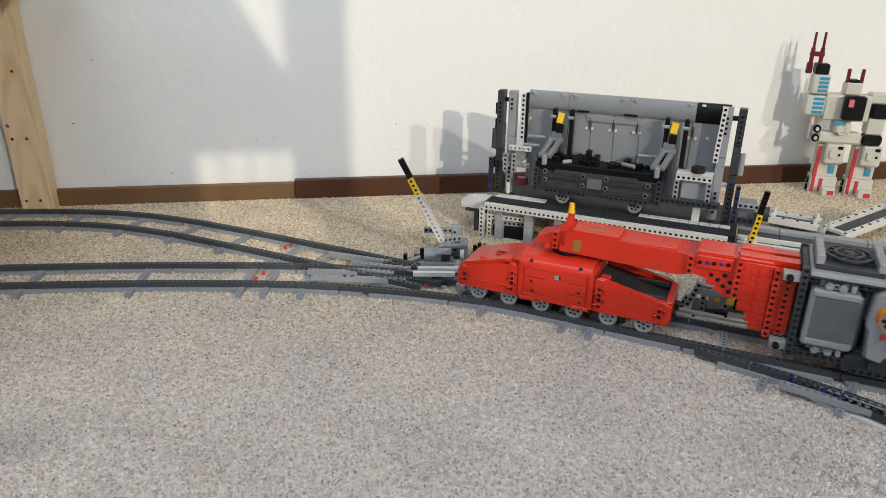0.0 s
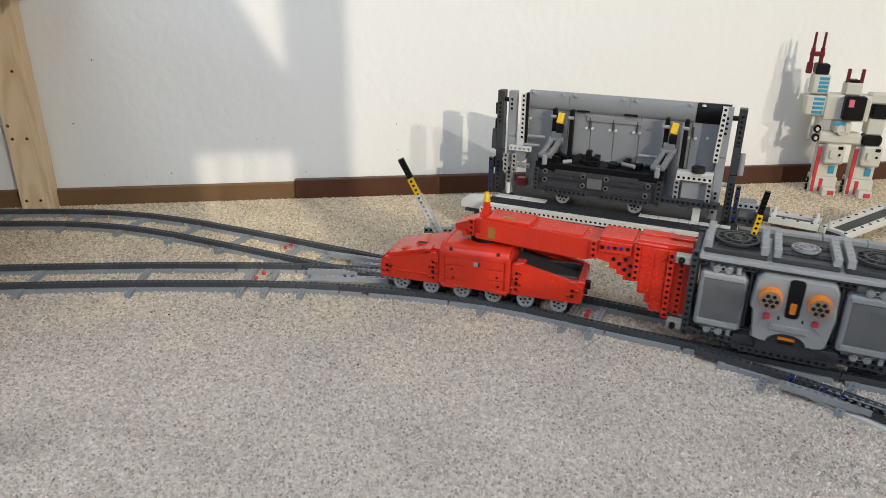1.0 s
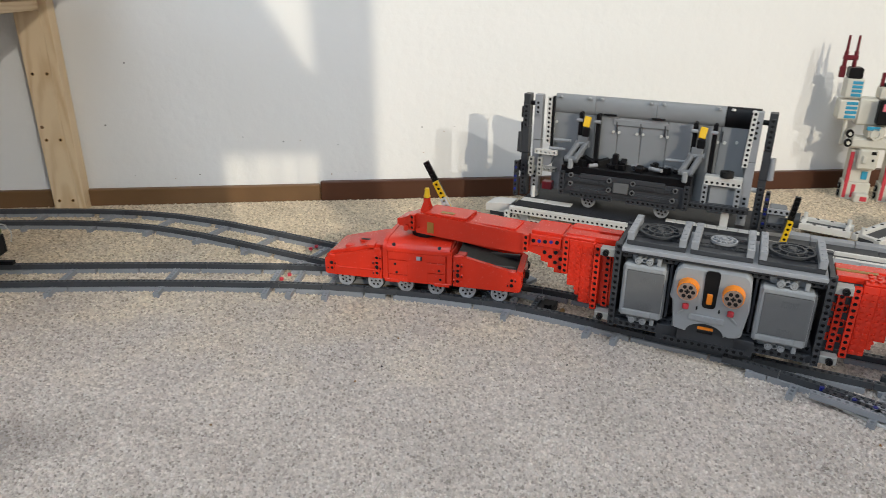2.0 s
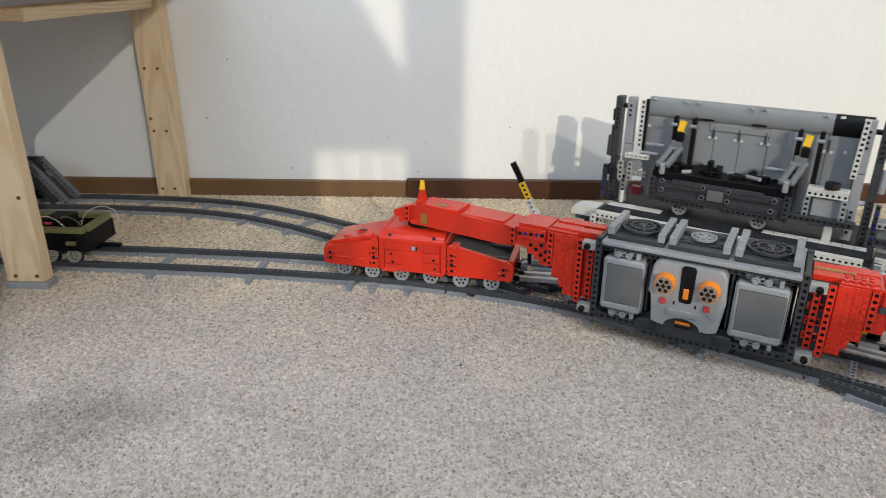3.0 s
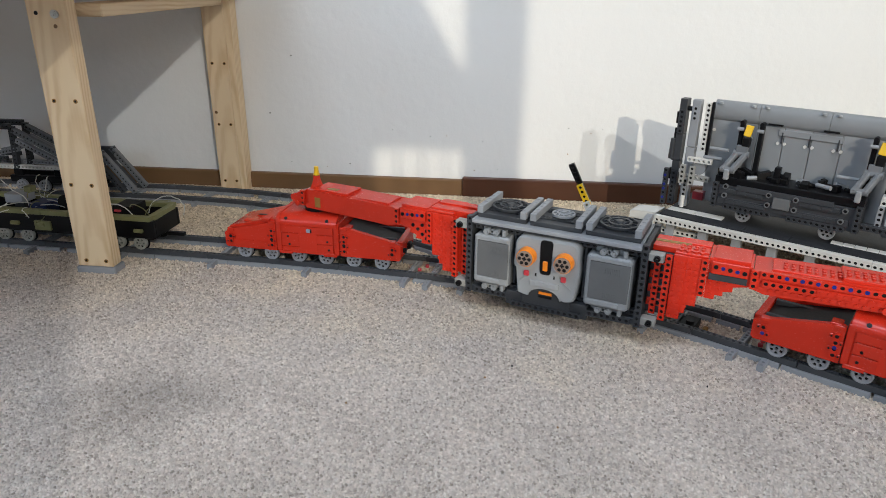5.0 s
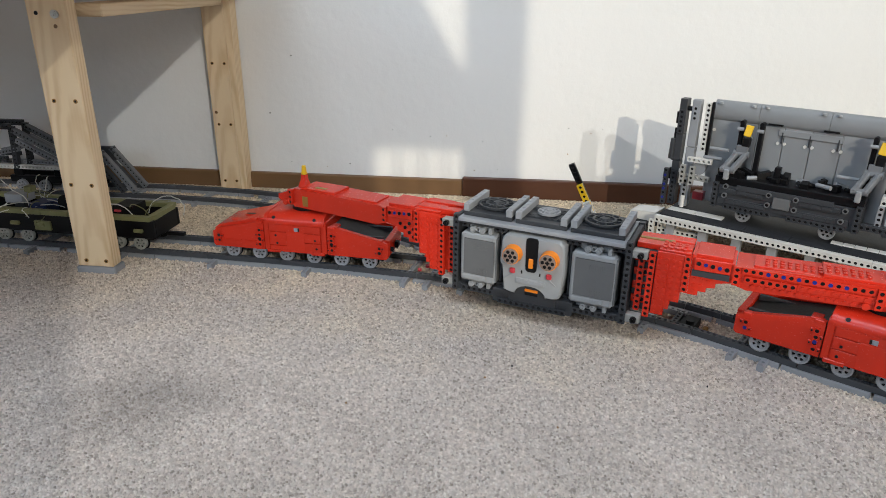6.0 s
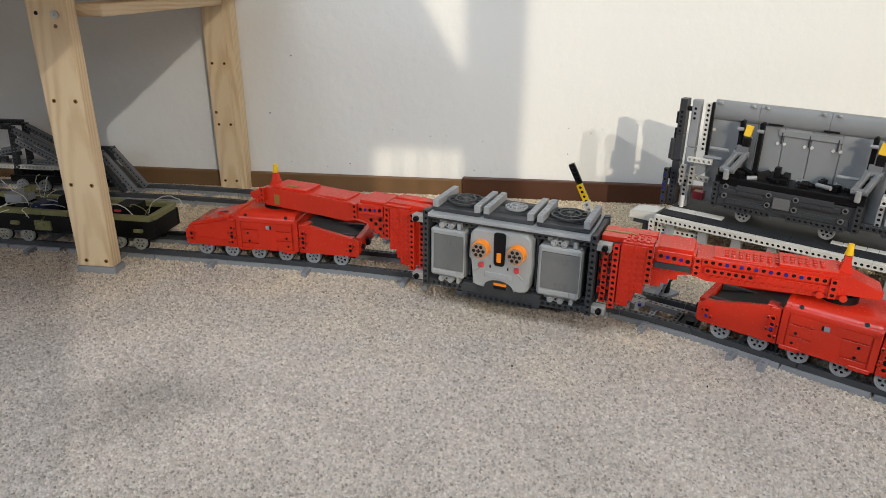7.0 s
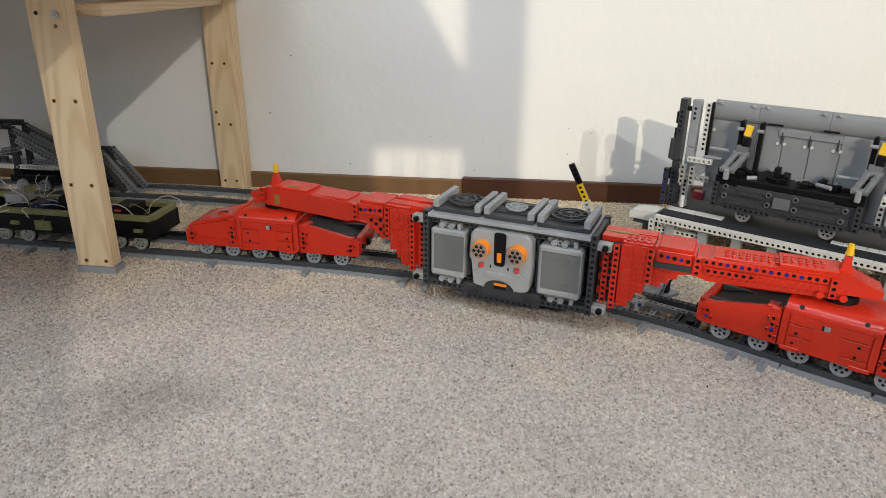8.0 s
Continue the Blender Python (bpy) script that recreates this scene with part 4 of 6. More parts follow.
        part("neck", Mesh().prism(px(steps + [(0.238, 0.1290), (0.189, 0.1330)]), -0.0240, 0.0240), RED, t)
        m = Mesh()
        bx(m, 0.193, 0.235, -0.0225, 0.0225, 0.1285, 0.1345, 0.0006)
        bx(m, 0.193, 0.234, -0.0285, -0.0240, 0.1150, 0.1305, 0.0006)
        part("neck_plate", m, RED, t)
        if studded:
            m = Mesh()
            bx(m, 0.191, 0.234, -0.0278, -0.0235, 0.1065, 0.1143, 0.0004)
            part("neck_strip", m, DARK, t, "dark grey strip")
            m = Mesh()
            for i, n in ((0, 3), (1, 2), (2, 1)):
                for j in range(n):
                    m.cyl((0.195 + 0.008 * i, -0.0246, 0.1010 - 0.0075 * j), "y", 0.0024, 0.0022, 12)
            part("stud", m, RED, t)
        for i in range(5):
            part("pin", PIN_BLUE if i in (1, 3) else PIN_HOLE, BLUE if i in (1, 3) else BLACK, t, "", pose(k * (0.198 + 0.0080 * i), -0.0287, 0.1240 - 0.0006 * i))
        # bored holes of the smooth arm's neck, drawn as black discs
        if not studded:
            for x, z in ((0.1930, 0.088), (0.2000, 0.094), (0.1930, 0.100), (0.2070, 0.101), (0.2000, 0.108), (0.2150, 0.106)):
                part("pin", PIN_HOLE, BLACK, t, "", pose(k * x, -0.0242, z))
        # deep studded block
        for x0, x1, zb in ((0.149, 0.1645, 0.0465), (0.1645, 0.1700, 0.0560), (0.1700, 0.1812, 0.0680)):
            m = Mesh()
            bx(m, x0, x1, -0.0300, 0.0300, zb, 0.1320, 0.0005)
            part("block", m, RED, t)
        m = Mesh()
        for i in range(4):
            for j in range(10):
                x, z = 0.153 + 0.008 * i, 0.0500 + 0.008 * j
                if z > (0.0465, 0.0465, 0.0600, 0.0680)[i] + 0.003:
                    m.cyl((k * x, -0.0306, z), "y", 0.0024, 0.0022, 12)
        part("stud", m, RED, t)
        bar(11, upright(11, k * 0.1440, -0.0310, 0.0420), RED, t, "hole_post", h=0.0078, w=0.0060)
        bar(10, upright(10, k * 0.1310, -0.0250, 0.0460), RED, t, "hole_post", h=0.0078, w=0.0060)
        bar(6, upright(6, k * 0.1852, -0.0290, 0.0840), RED, t, "hole_post", h=0.0074, w=0.0060)
        m = Mesh()
        bx(m, 0.122, 0.149, -0.0230, 0.0230, 0.0460, 0.1290, 0.0005)
        part("inner_block", m, DARK if studded else RED, t, "dark grey inner block" if studded else "")
        if studded:
            for z in (0.056, 0.075, 0.094, 0.113):
                m = Mesh()
                bx(m, 0.1225, 0.1400, -0.0246, -0.0200, z, z + 0.010, 0.0004)
                part("red_brick", m, RED, t)
                for x in (0.1285, 0.1365):
                    part("pin", PIN_HOLE, BLACK, t, "", pose(x, -0.0248, z + 0.005))
        m = Mesh()
        bx(m, 0.150, 0.188, -0.0280, 0.0280, 0.1322, 0.1350, 0.0006)
        bx(m, 0.122, 0.188, -0.0200, -0.0050, 0.1292, 0.1368, 0.0006)
        bx(m, 0.122, 0.188, 0.0050, 0.0200, 0.1292, 0.1368, 0.0006)
        part("top_plate", m, RED, t)
        if studded:
            m = Mesh()
            bx(m, 0.122, 0.165, -0.0030, 0.0030, 0.1292, 0.1372, 0.0004)
            part("tile", m, TAN, t, "brown tile strip")
            m = Mesh()
            for i in range(4):
                for y in (-0.024, -0.016, -0.008):
                    m.cyl((0.156 + 0.008 * i, y, 0.1362 if y < -0.02 else 0.1376), "z", 0.0024, 0.0022, 10)
            part("stud", m, RED, t)
        for z in (0.1270, 0.0390):
            m = Mesh()
            bx(m, 0.1210, 0.1390, -0.0420, -0.0290, z - 0.0050, z + 0.0050, 0.0006)
            lug = part("hinge_lug", m, GREYWOOD, t, "light grey hinge brick")
            part("pin", Mesh().cyl((k * 0.1315, -0.0440, z), "y", 0.0040, 0.0050, 14, r_in=0.0016), BLACK, lug, "black pin")
        # pivot end: cap, tower and beacon
        cap = [(0.396, 0.1070), (0.436, 0.1070), (0.440, 0.1100), (0.440, 0.1170), (0.432, 0.1195), (0.407, 0.1300), (0.396, 0.1300)]
        part("pivot_cap", Mesh().prism(px(cap[::-1]), -0.0170, 0.0170), RED, t)
        bar(3, upright(3, 0.3885 if studded else -0.4135, -0.0270 if studded else -0.0200, 0.1045), RED, t, "hole_post", h=0.0078, w=0.0060)
        for x in ((0.3765, 0.4005) if studded else (0.403, 0.423)):
            part("pin", Mesh().cyl((k * x, -0.0265 if studded else -0.0205, 0.1065), "y", 0.0042, 0.0060, 12), RED, t)
        tower = part("tower", Mesh().add([(k * 0.4 + a * w, b * w, z) for z, w in ((0.126, 0.0085), (0.1425, 0.0040), (0.1500, 0.0036)) for a, b in ((-1, -1), (1, -1), (1, 1), (-1, 1))],
                                         [(4 * q + i, 4 * q + (i + 1) % 4, 4 * q + 4 + (i + 1) % 4, 4 * q + 4 + i) for q in (0, 1) for i in range(4)] + [(8, 9, 10, 11)]), RED, t)
        bcn = Mesh()
        bcn.cyl((k * 0.4, 0, 0.1515), "z", 0.0048, 0.0025, 14)
        bcn.cyl((k * 0.4, 0, 0.1580), "z", 0.0042, 0.0110, 14, r2=0.0032)
        part("ring", Mesh().cyl((k * 0.4, 0, 0.1502), "z", 0.0044, 0.0016, 14), BLACK, tower, "black ring")
        part("beacon", bcn, YELLOW, tower, "yellow beacon")
    return t


car = load_car(pose(-0.13, 0.93, 0))


# ---- loading platform ----
PLAT = pose(0.066, 1.202, 0, 0, 0, -23.5)
DECK = 0.068


DECK_GREY = material("deck_grey_plastic", (0.024, 0.026, 0.031), 0.6, vary=0.2, size=30, spec=0.25)


def platform():
    t = thing("loading_platform", PLAT, "white-edged dark grey toy brick loading platform on legs", "platform")
    part("deck", Mesh().box(0.004, 0.415, 0.010, 0.170, DECK - 0.012, DECK, 0.0006), DECK_GREY, t)
    for k in range(6):
        x = 0.006 + 0.068 * k
        part("deck_tile", Mesh().box(x, x + 0.0672, 0.006, 0.034, DECK + 0.0002, DECK + 0.0032, 0.0004), DECK_GREY, t)
    for k in range(5):
        bar(10, pose(0.002 + 0.0805 * k, 0.0, DECK - 0.006), WHITE, t, "edge_beam", h=0.0082, w=0.008)
        part("edge_tile", Mesh().box(0.002 + 0.0805 * k, 0.0820 + 0.0805 * k, -0.004, 0.0042, DECK - 0.0017, DECK + 0.0016, 0.0004), WHITE, t)
    for k in range(2):
        part("white_tile", Mesh().box(0.008 + 0.046 * k, 0.053 + 0.046 * k, 0.036, 0.056, DECK + 0.0002, DECK + 0.0034, 0.0005), WHITE, t)
    for k in range(9):
        part("white_tile", Mesh().box(0.262 + 0.0160 * k, 0.2772 + 0.0160 * k, 0.036, 0.050, DECK + 0.0002, DECK + 0.0038, 0.0005), WHITE, t)
    for k in range(8):
        x = 0.020 + 0.054 * k
        part("leg", Mesh().box(x, x + 0.014, 0.004, 0.018, 0.0, DECK - 0.012, 0.0006), LIGHT, t, "light grey pillar")
        part("leg", Mesh().box(x, x + 0.014, 0.150, 0.164, 0.0, DECK - 0.012, 0.0006), LIGHT, t)
    bar(7, upright(7, -0.003, 0.0, 0.004), WHITE, t, "end_post", w=0.008)
    bar(7, upright(7, 0.008, 0.012, 0.004), WHITE, t, "end_post", w=0.008)
    bar(9, pose(0.008, 0.014, 0.030, 0, 0, 8), LIGHT, t, "brace")
    bar(8, pose(0.012, 0.010, 0.042, 0, 0, 4), WHITE, t, "brace")
    part("black_pile", Mesh().box(0.012, 0.075, 0.016, 0.048, 0.0, 0.024, 0.003), BLACK, t, "black brick stack")
    # white ramp tip at the end
    part("ramp", Mesh().prism([(-0.052, DECK - 0.020), (-0.004, DECK - 0.020), (-0.004, DECK - 0.002), (-0.046, DECK - 0.006), (-0.052, DECK - 0.008)], 0.020, 0.058), WHITE, t, "white ramp tip")
    part("ramp_base", Mesh().box(-0.044, -0.002, 0.020, 0.058, DECK - 0.027, DECK - 0.0205, 0.0005), DARK, t)
    part("ramp_post", Mesh().box(-0.030, -0.022, 0.030, 0.038, 0.0, DECK - 0.0272, 0.0005), DARK, t)
    return t


platform()


def siding():
    """Lower strips that carry on from the platform's end."""
    t = thing("platform_ramp", PLAT, "long low grey and white toy brick ramp strips", "ramp")
    rows = ((0.000, 0.008, WHITE), (0.010, 0.030, LIGHT), (0.032, 0.038, WHITE), (0.040, 0.062, DARK), (0.064, 0.069, WHITE), (0.071, 0.110, DARK), (0.112, 0.130, LIGHT))
    rnd = random.Random(11)
    for y0, y1, mat in rows:
        x = 0.418
        while x < 0.86:
            n = rnd.choice((0.064, 0.096, 0.128))
            part("strip", Mesh().box(x, x + n - 0.0012, y0, y1, 0.0, 0.054 + rnd.uniform(-0.001, 0.001) - (0.006 if mat is DARK else 0), 0.0006), mat, t)
            x += n
    bar(22, pose(0.420, -0.005, 0.049), WHITE, t, "edge_beam", w=0.008)
    for x, y in ((0.428, 0.016), (0.440, 0.036), (0.60, 0.02)):
        part("peg", Mesh().box(x, x + 0.008, y, y + 0.008, 0.052, 0.064, 0.0006), WHITE, t)
    m = Mesh()
    m.box(0.640, 0.668, 0.036, 0.052, 0.053, 0.062, 0.0006)
    part("block", m, LIGHT, t)
    for x in (0.648, 0.660):
        part("pin", PIN_HOLE, BLACK, t, "", pose(x, 0.0358, 0.058))
    return t


siding()


# ---- the wagon on the platform ----
LINK = material("mid_grey_plastic", (0.16, 0.17, 0.185), 0.45)


def cargo_wagon():
    t = thing("cargo_wagon", PLAT @ pose(0, 0.050, DECK + 0.003), "grey toy side-wall carrier with a black-topped chassis", "toy wagon")
    # wall of upright panels under a rolled top
    xs = (0.046, 0.118, 0.158, 0.198, 0.240, 0.322, 0.366)
    for a, b in zip(xs, xs[1:]):
        part("wall_panel", Mesh().box(a + 0.0004, b - 0.0004, 0.040, 0.046, 0.012, 0.158, 0.0008), PANEL, t)
    part("back_plate", Mesh().box(0.044, 0.368, 0.0464, 0.0500, 0.010, 0.160, 0.0006), PANEL, t)
    prof = [(0.0405 - 0.0075 * math.sin(a), 0.1625 + 0.0165 * math.sin(a - math.pi / 2) + 0.006) for a in [math.pi * i / 12 for i in range(13)]]
    swap = Matrix(((0, 1, 0, 0), (1, 0, 0, 0), (0, 0, 1, 0), (0, 0, 0, 1)))
    for a, b, mat in ((0.046, 0.1175, PANEL), (0.118, 0.2195, PANEL), (0.220, 0.3255, PANEL), (0.326, 0.377, BLACK)):
        m = Mesh()
        m.prism([(y + 0.002, z) for y, z in prof] + [(0.0480, 0.185), (0.0480, 0.152)], a, b, swap, True)
        r = part("top_roll", m, mat, t, "black end of the rolled top" if mat is BLACK else "")
        for x in (a + 0.010, b - 0.010):
            part("rivet", Mesh().cyl((x, 0.0345, 0.1822), "z", 0.0036, 0.003, 14, r2=0.003), WHITE if mat is BLACK else BOXGREY, r)
    part("slot_plate", Mesh().box(0.150, 0.242, 0.0378, 0.0402, 0.140, 0.150, 0.0006), PANEL, t)
    for x in (0.156, 0.196, 0.236, 0.325):
        c = part("catch", Mesh().box(x - 0.0012, x + 0.0012, 0.0376, 0.0402, 0.128, 0.146, 0.0004), DARK, t, "dark catch with white studs")
        for s in (-1, 1):
            part("stud", Mesh().cyl((x + s * 0.005, 0.0385, 0.128), "y", 0.0024, 0.003, 12), WHITE, c)
    for x, z in ((0.050, 0.136), (0.110, 0.130), (0.348, 0.130)):
        part("stud", Mesh().cyl((x, 0.0385, z), "y", 0.0024, 0.003, 12), WHITE, t)
    for x in (0.144, 0.224):
        part("slot", Mesh().box(x - 0.011, x + 0.011, 0.0335, 0.0375, 0.1555, 0.1580, 0.0006), BLACK, t)
    # end towers
    for s, x in ((1, 0.0), (-1, 0.395)):
        for z0, z1 in ((0.0, 0.078), (0.079, 0.125), (0.126, 0.184)):
            part("tower", Mesh().box(x - 0.006, x + 0.006, 0.018, 0.036, z0, z1, 0.0008), DARK, t)
        for z0, z1 in ((0.0, 0.104), (0.105, 0.184)):
            part("tower", Mesh().box(x + s * 0.021 - 0.007, x + s * 0.021 + 0.007, 0.020, 0.034, z0, z1, 0.0008), LIGHT, t)
        part("bracket", Mesh().cyl((x + s * 0.0095, 0.026, 0.168), "x", 0.004, 0.009, 12), BLACK, t)
        part("bracket", Mesh().cyl((x + s * 0.0095, 0.026, 0.060), "x", 0.004, 0.009, 12), WHITE, t)
        bar(8, upright(8, x - s * 0.012, 0.014, 0.0), DARK, t, "hole_post", w=0.008, h=0.007)
        for i in (1, 3, 4, 6):
            part("pin", PIN_BLUE, BLUE, t, "", pose(x - s * 0.012, 0.0096, 0.004 + 0.008 * i))
        part("hook", Mesh().cyl((x - s * 0.010, 0.020, 0.098), "z", 0.005, 0.035, 10, r2=0.004), DARK if s > 0 else LIGHT, t)
    for x, n, z in ((0.0, 7, 0.004), (0.0, 5, 0.126), (0.395, 8, 0.004), (0.395, 6, 0.128)):
        bar(n, upright(n, x, 0.0168, z), DARK, t, "tower_bar", h=0.0078, w=0.0030)
    for x, n, z in ((0.021, 5, 0.010), (0.021, 3, 0.150), (0.374, 5, 0.010), (0.374, 4, 0.140)):
        bar(n, upright(n, x, 0.0188, z), LIGHT, t, "tower_bar", h=0.0078, w=0.0030)
    for x in (0.030, 0.046):
        bar(4, pose(x - 0.010, 0.000, 0.046) @ pose(0, 0, 0, 0, -90, 0), GREYWOOD, t, "strut_bar", w=0.006)
    bar(12, pose(0.284, -0.006, 0.031), DARK, t, "rail_bar", w=0.005)
    bar(4, upright(4, 0.314, 0.000, 0.034), LIGHT, t, "strut_bar", w=0.006)
    bar(4, upright(4, 0.364, 0.000, 0.034), LIGHT, t, "strut_bar", w=0.006)
    for x, z in ((0.062, 0.094), (0.070, 0.110), (0.262, 0.096)):
        part("rod", Mesh().cyl((x, 0.014, z), "x", 0.0028, 0.030, 10), LIGHT, t, "grey rod")
    for z in (0.150, 0.122, 0.086, 0.052):
        part("hose", Mesh().cyl((-0.010, 0.030, z), "z", 0.0030, 0.020, 8), BLACK, t, "black hose end")
    bar(10, upright(10, 0.0425, 0.018, 0.102), WHITE, t, "white_bar", w=0.006)
    part("black_bar", Mesh().box(0.047, 0.0515, 0.016, 0.022, 0.088, 0.184, 0.0008), BLACK, t)
    bar(11, pose(0.366, 0.018, 0.097) @ pose(0, 0, 0, 0, -88, 0), WHITE, t, "white_bar", w=0.006)
    # side struts
    for z in (0.092, 0.062):
        part("strut", Mesh().beam(5, pose(0.024, 0.006, z - 0.004)), WHITE if z > 0.07 else GREYWOOD, t)
    part("gear", Mesh().cyl((0.044, 0.012, 0.074), "y", 0.011, 0.010, 18), LIGHT, t)
    part("red_brick", Mesh().box(0.040, 0.058, 0.006, 0.020, 0.020, 0.034, 0.0006), MAROON, t, "dark red brick")
    part("peg", Mesh().cyl((0.028, -0.004, 0.016), "z", 0.0035, 0.020, 10), WHITE, t)
    bar(7, pose(0.311, 0.006, 0.070), WHITE, t, "strut")
    part("strut", Mesh().box(0.311, 0.367, 0.002, 0.020, 0.0742, 0.0800, 0.0006), WHITE, t)
    tyre = Mesh().cyl((0.343, 0.008, 0.0848), "z", 0.0105, 0.009, 24, r_in=0.004)
    part("spare_wheel", tyre, RUBBER, t, "black rubber tyre lying flat")
    part("box", Mesh().box(0.320, 0.362, 0.008, 0.030, 0.018, 0.062, 0.002), BOXGREY, t)
    part("rail", Mesh().box(0.268, 0.384, -0.004, 0.006, 0.026, 0.036, 0.0008), DARK, t)
    part("post", Mesh().box(0.344, 0.356, 0.0, 0.012, 0.0, 0.025, 0.0008), WHITE, t)
    part("motor", Mesh().box(0.412, 0.438, 0.008, 0.036, 0.0, 0.040, 0.002), LINK, t, "grey motor")
    bar(4, pose(0.410, 0.004, 0.036), LIGHT, t, "motor_bar", w=0.006)
    bar(3, upright(3, 0.440, 0.002, 0.004), DARK, t, "motor_bar", w=0.006)
    bar(3, pose(0.412, 0.004, 0.012), DARK, t, "motor_bar", w=0.006)
    part("motor_end", Mesh().cyl((0.450, 0.020, 0.022), "x", 0.012, 0.016, 16), DARK, t)
    # chassis
    body = part("chassis", Mesh().box(0.064, 0.276, -0.016, 0.034, 0.024, 0.060, 0.0008), DARK, t)
    body.matrix_basis = pose(0.017, 0, 0)
    part("side_plate", Mesh().box(0.072, 0.250, -0.0185, -0.0155, 0.047, 0.056, 0.0004), DARK, body)
    part("side_plate", Mesh().box(0.098, 0.238, -0.0200, -0.0155, 0.0565, 0.064, 0.0004), DARK, body)
    part("side_plate", Mesh().box(0.072, 0.262, -0.0180, -0.0155, 0.030, 0.040, 0.0004), DARK, body)
    part("hatch", Mesh().box(0.155, 0.180, -0.0215, -0.0155, 0.038, 0.056, 0.0008), PANELGREY, body)
    for x, z in ((0.082, 0.060), (0.082, 0.045), (0.148, 0.058), (0.187, 0.058), (0.148, 0.042), (0.187, 0.042), (0.255, 0.055), (0.252, 0.038)):
        part("ring", Mesh().cyl((x, -0.0205, z), "y", 0.0042, 0.004, 16, r_in=0.0026), PANELGREY, body)
        part("ring_hole", Mesh().cyl((x, -0.0200, z), "y", 0.0026, 0.003, 12), BLACK, body)
    bar(9, pose(0.082, -0.016, 0.026), DARK, body, "hole_bar")
    bar(10, pose(0.178, -0.016, 0.026), DARK, body, "hole_bar")
    for x in (0.066, 0.272):
        bar(5, upright(5, x, -0.018, 0.024), DARK, body, "hole_bar")
    for x0, x1, z in ((0.084, 0.140, 0.0525), (0.192, 0.246, 0.0525), (0.084, 0.150, 0.0350), (0.186, 0.250, 0.0350)):
        x = x0
        while x < x1 - 0.004:
            part("plate", Mesh().box(x, min(x1, x + 0.0148), -0.0198, -0.0180, z - 0.0030, z + 0.0030, 0.0003), DARK, body)
            x += 0.0156
    tray = part("tray", Mesh().box(0.062, 0.276, -0.014, 0.036, 0.0605, 0.074, 0.001), BLACK, t, "black machinery tray")
    tray.matrix_basis = pose(0.017, 0, 0)
    rnd = random.Random(4)
    for k in range(34):
        x, y = rnd.uniform(0.07, 0.262), rnd.uniform(-0.010, 0.028)
        w, d, h = rnd.uniform(0.004, 0.013), rnd.uniform(0.003, 0.006), rnd.uniform(0.003, 0.009)
        m = Mesh()
        if k % 4 == 0:
            m.cyl((0, 0, h), "x", 0.0035, 2 * w, 12)
        else:
            m.box(-w, w, -d, d, 0, h * 1.4, 0.0006)
        part("brick" if k % 4 else "rod", m, LIGHT if k % 6 == 0 else BLACK, tray, "", pose(x, y, 0.0735, 0, rnd.uniform(-18, 18), rnd.choice((0, 90, 30, -25))))
    part("lamp_block", Mesh().box(0.143, 0.152, 0.008, 0.020, 0.0742, 0.096, 0.001), BLACK, tray)
    # lifting arms
    for x in (0.113, 0.300):
        for s in (-1, 1):
            p = part("arm_post", Mesh().box(x + s * 0.0150 - 0.0035, x + s * 0.0150 + 0.0035, 0.020, 0.030, 0.060, 0.156, 0.001), BLACK, t, "black arm post")
            part("arm_cap", Mesh().cyl((x + s * 0.0150, 0.024, 0.157), "y", 0.0034, 0.012, 12), BLACK, p)
            part("knuckle", Mesh().cyl((x + s * 0.0150, 0.016, 0.147), "x", 0.0030, 0.010, 12), LIGHT, p)
        part("yellow_tile", Mesh().box(-0.0055, 0.0055, -0.003, 0.003, -0.009, 0.009, 0.001, pose(x - 0.002, 0.013, 0.146, -12, 8, 0)), YELLOW, t, "yellow arm tile")
        part("knuckle", Mesh().box(x - 0.0085, x + 0.0035, 0.008, 0.018, 0.120, 0.136, 0.0015), BLACK, t)
        a, b = Vector((x - 0.007, 0.012, 0.108)), Vector((x - 0.017, -0.016, 0.086))
        for off in (-0.0068, 0.0068):
            d = b - a
            m = Matrix.Translation(a + Vector((off, 0, 0))) @ d.to_track_quat("X", "Z").to_matrix().to_4x4()
            part("link", Mesh().box(-0.004, d.length + 0.004, -0.0042, 0.0042, -0.0050, 0.0050, 0.002, m), LINK, t, "grey arm link")
        part("link_joint", Mesh().cyl(tuple(a), "x", 0.0055, 0.024, 14), LINK, t)
        part("link_brace", Mesh().box(a.x - 0.009, a.x + 0.009, a.y - 0.004, a.y + 0.004, a.z, a.z + 0.014, 0.001), LINK, t)
        part("link_joint", Mesh().cyl(tuple(b), "x", 0.0050, 0.022, 14), LINK, t)
        part("link_tip", Mesh().box(b.x - 0.004, b.x + 0.004, b.y - 0.006, b.y + 0.002, b.z - 0.016, b.z + 0.002, 0.0015), BOXGREY, t)
    for x in (0.128, 0.252):
        for y in (0.0, 0.050):
            w = part("wheel", WHEEL, LIGHT, t, "light grey spoked wheel", pose(x, y, 0.0122, 0, 20, 0 if y < 0.02 else 180))
            part("hub", WHEEL_BACKING, BLACK, w)
        part("axle", Mesh().cyl((x, 0.025, 0.0122), "y", 0.0024, 0.052, 8), BLACK, t)
    return t


cargo_wagon()


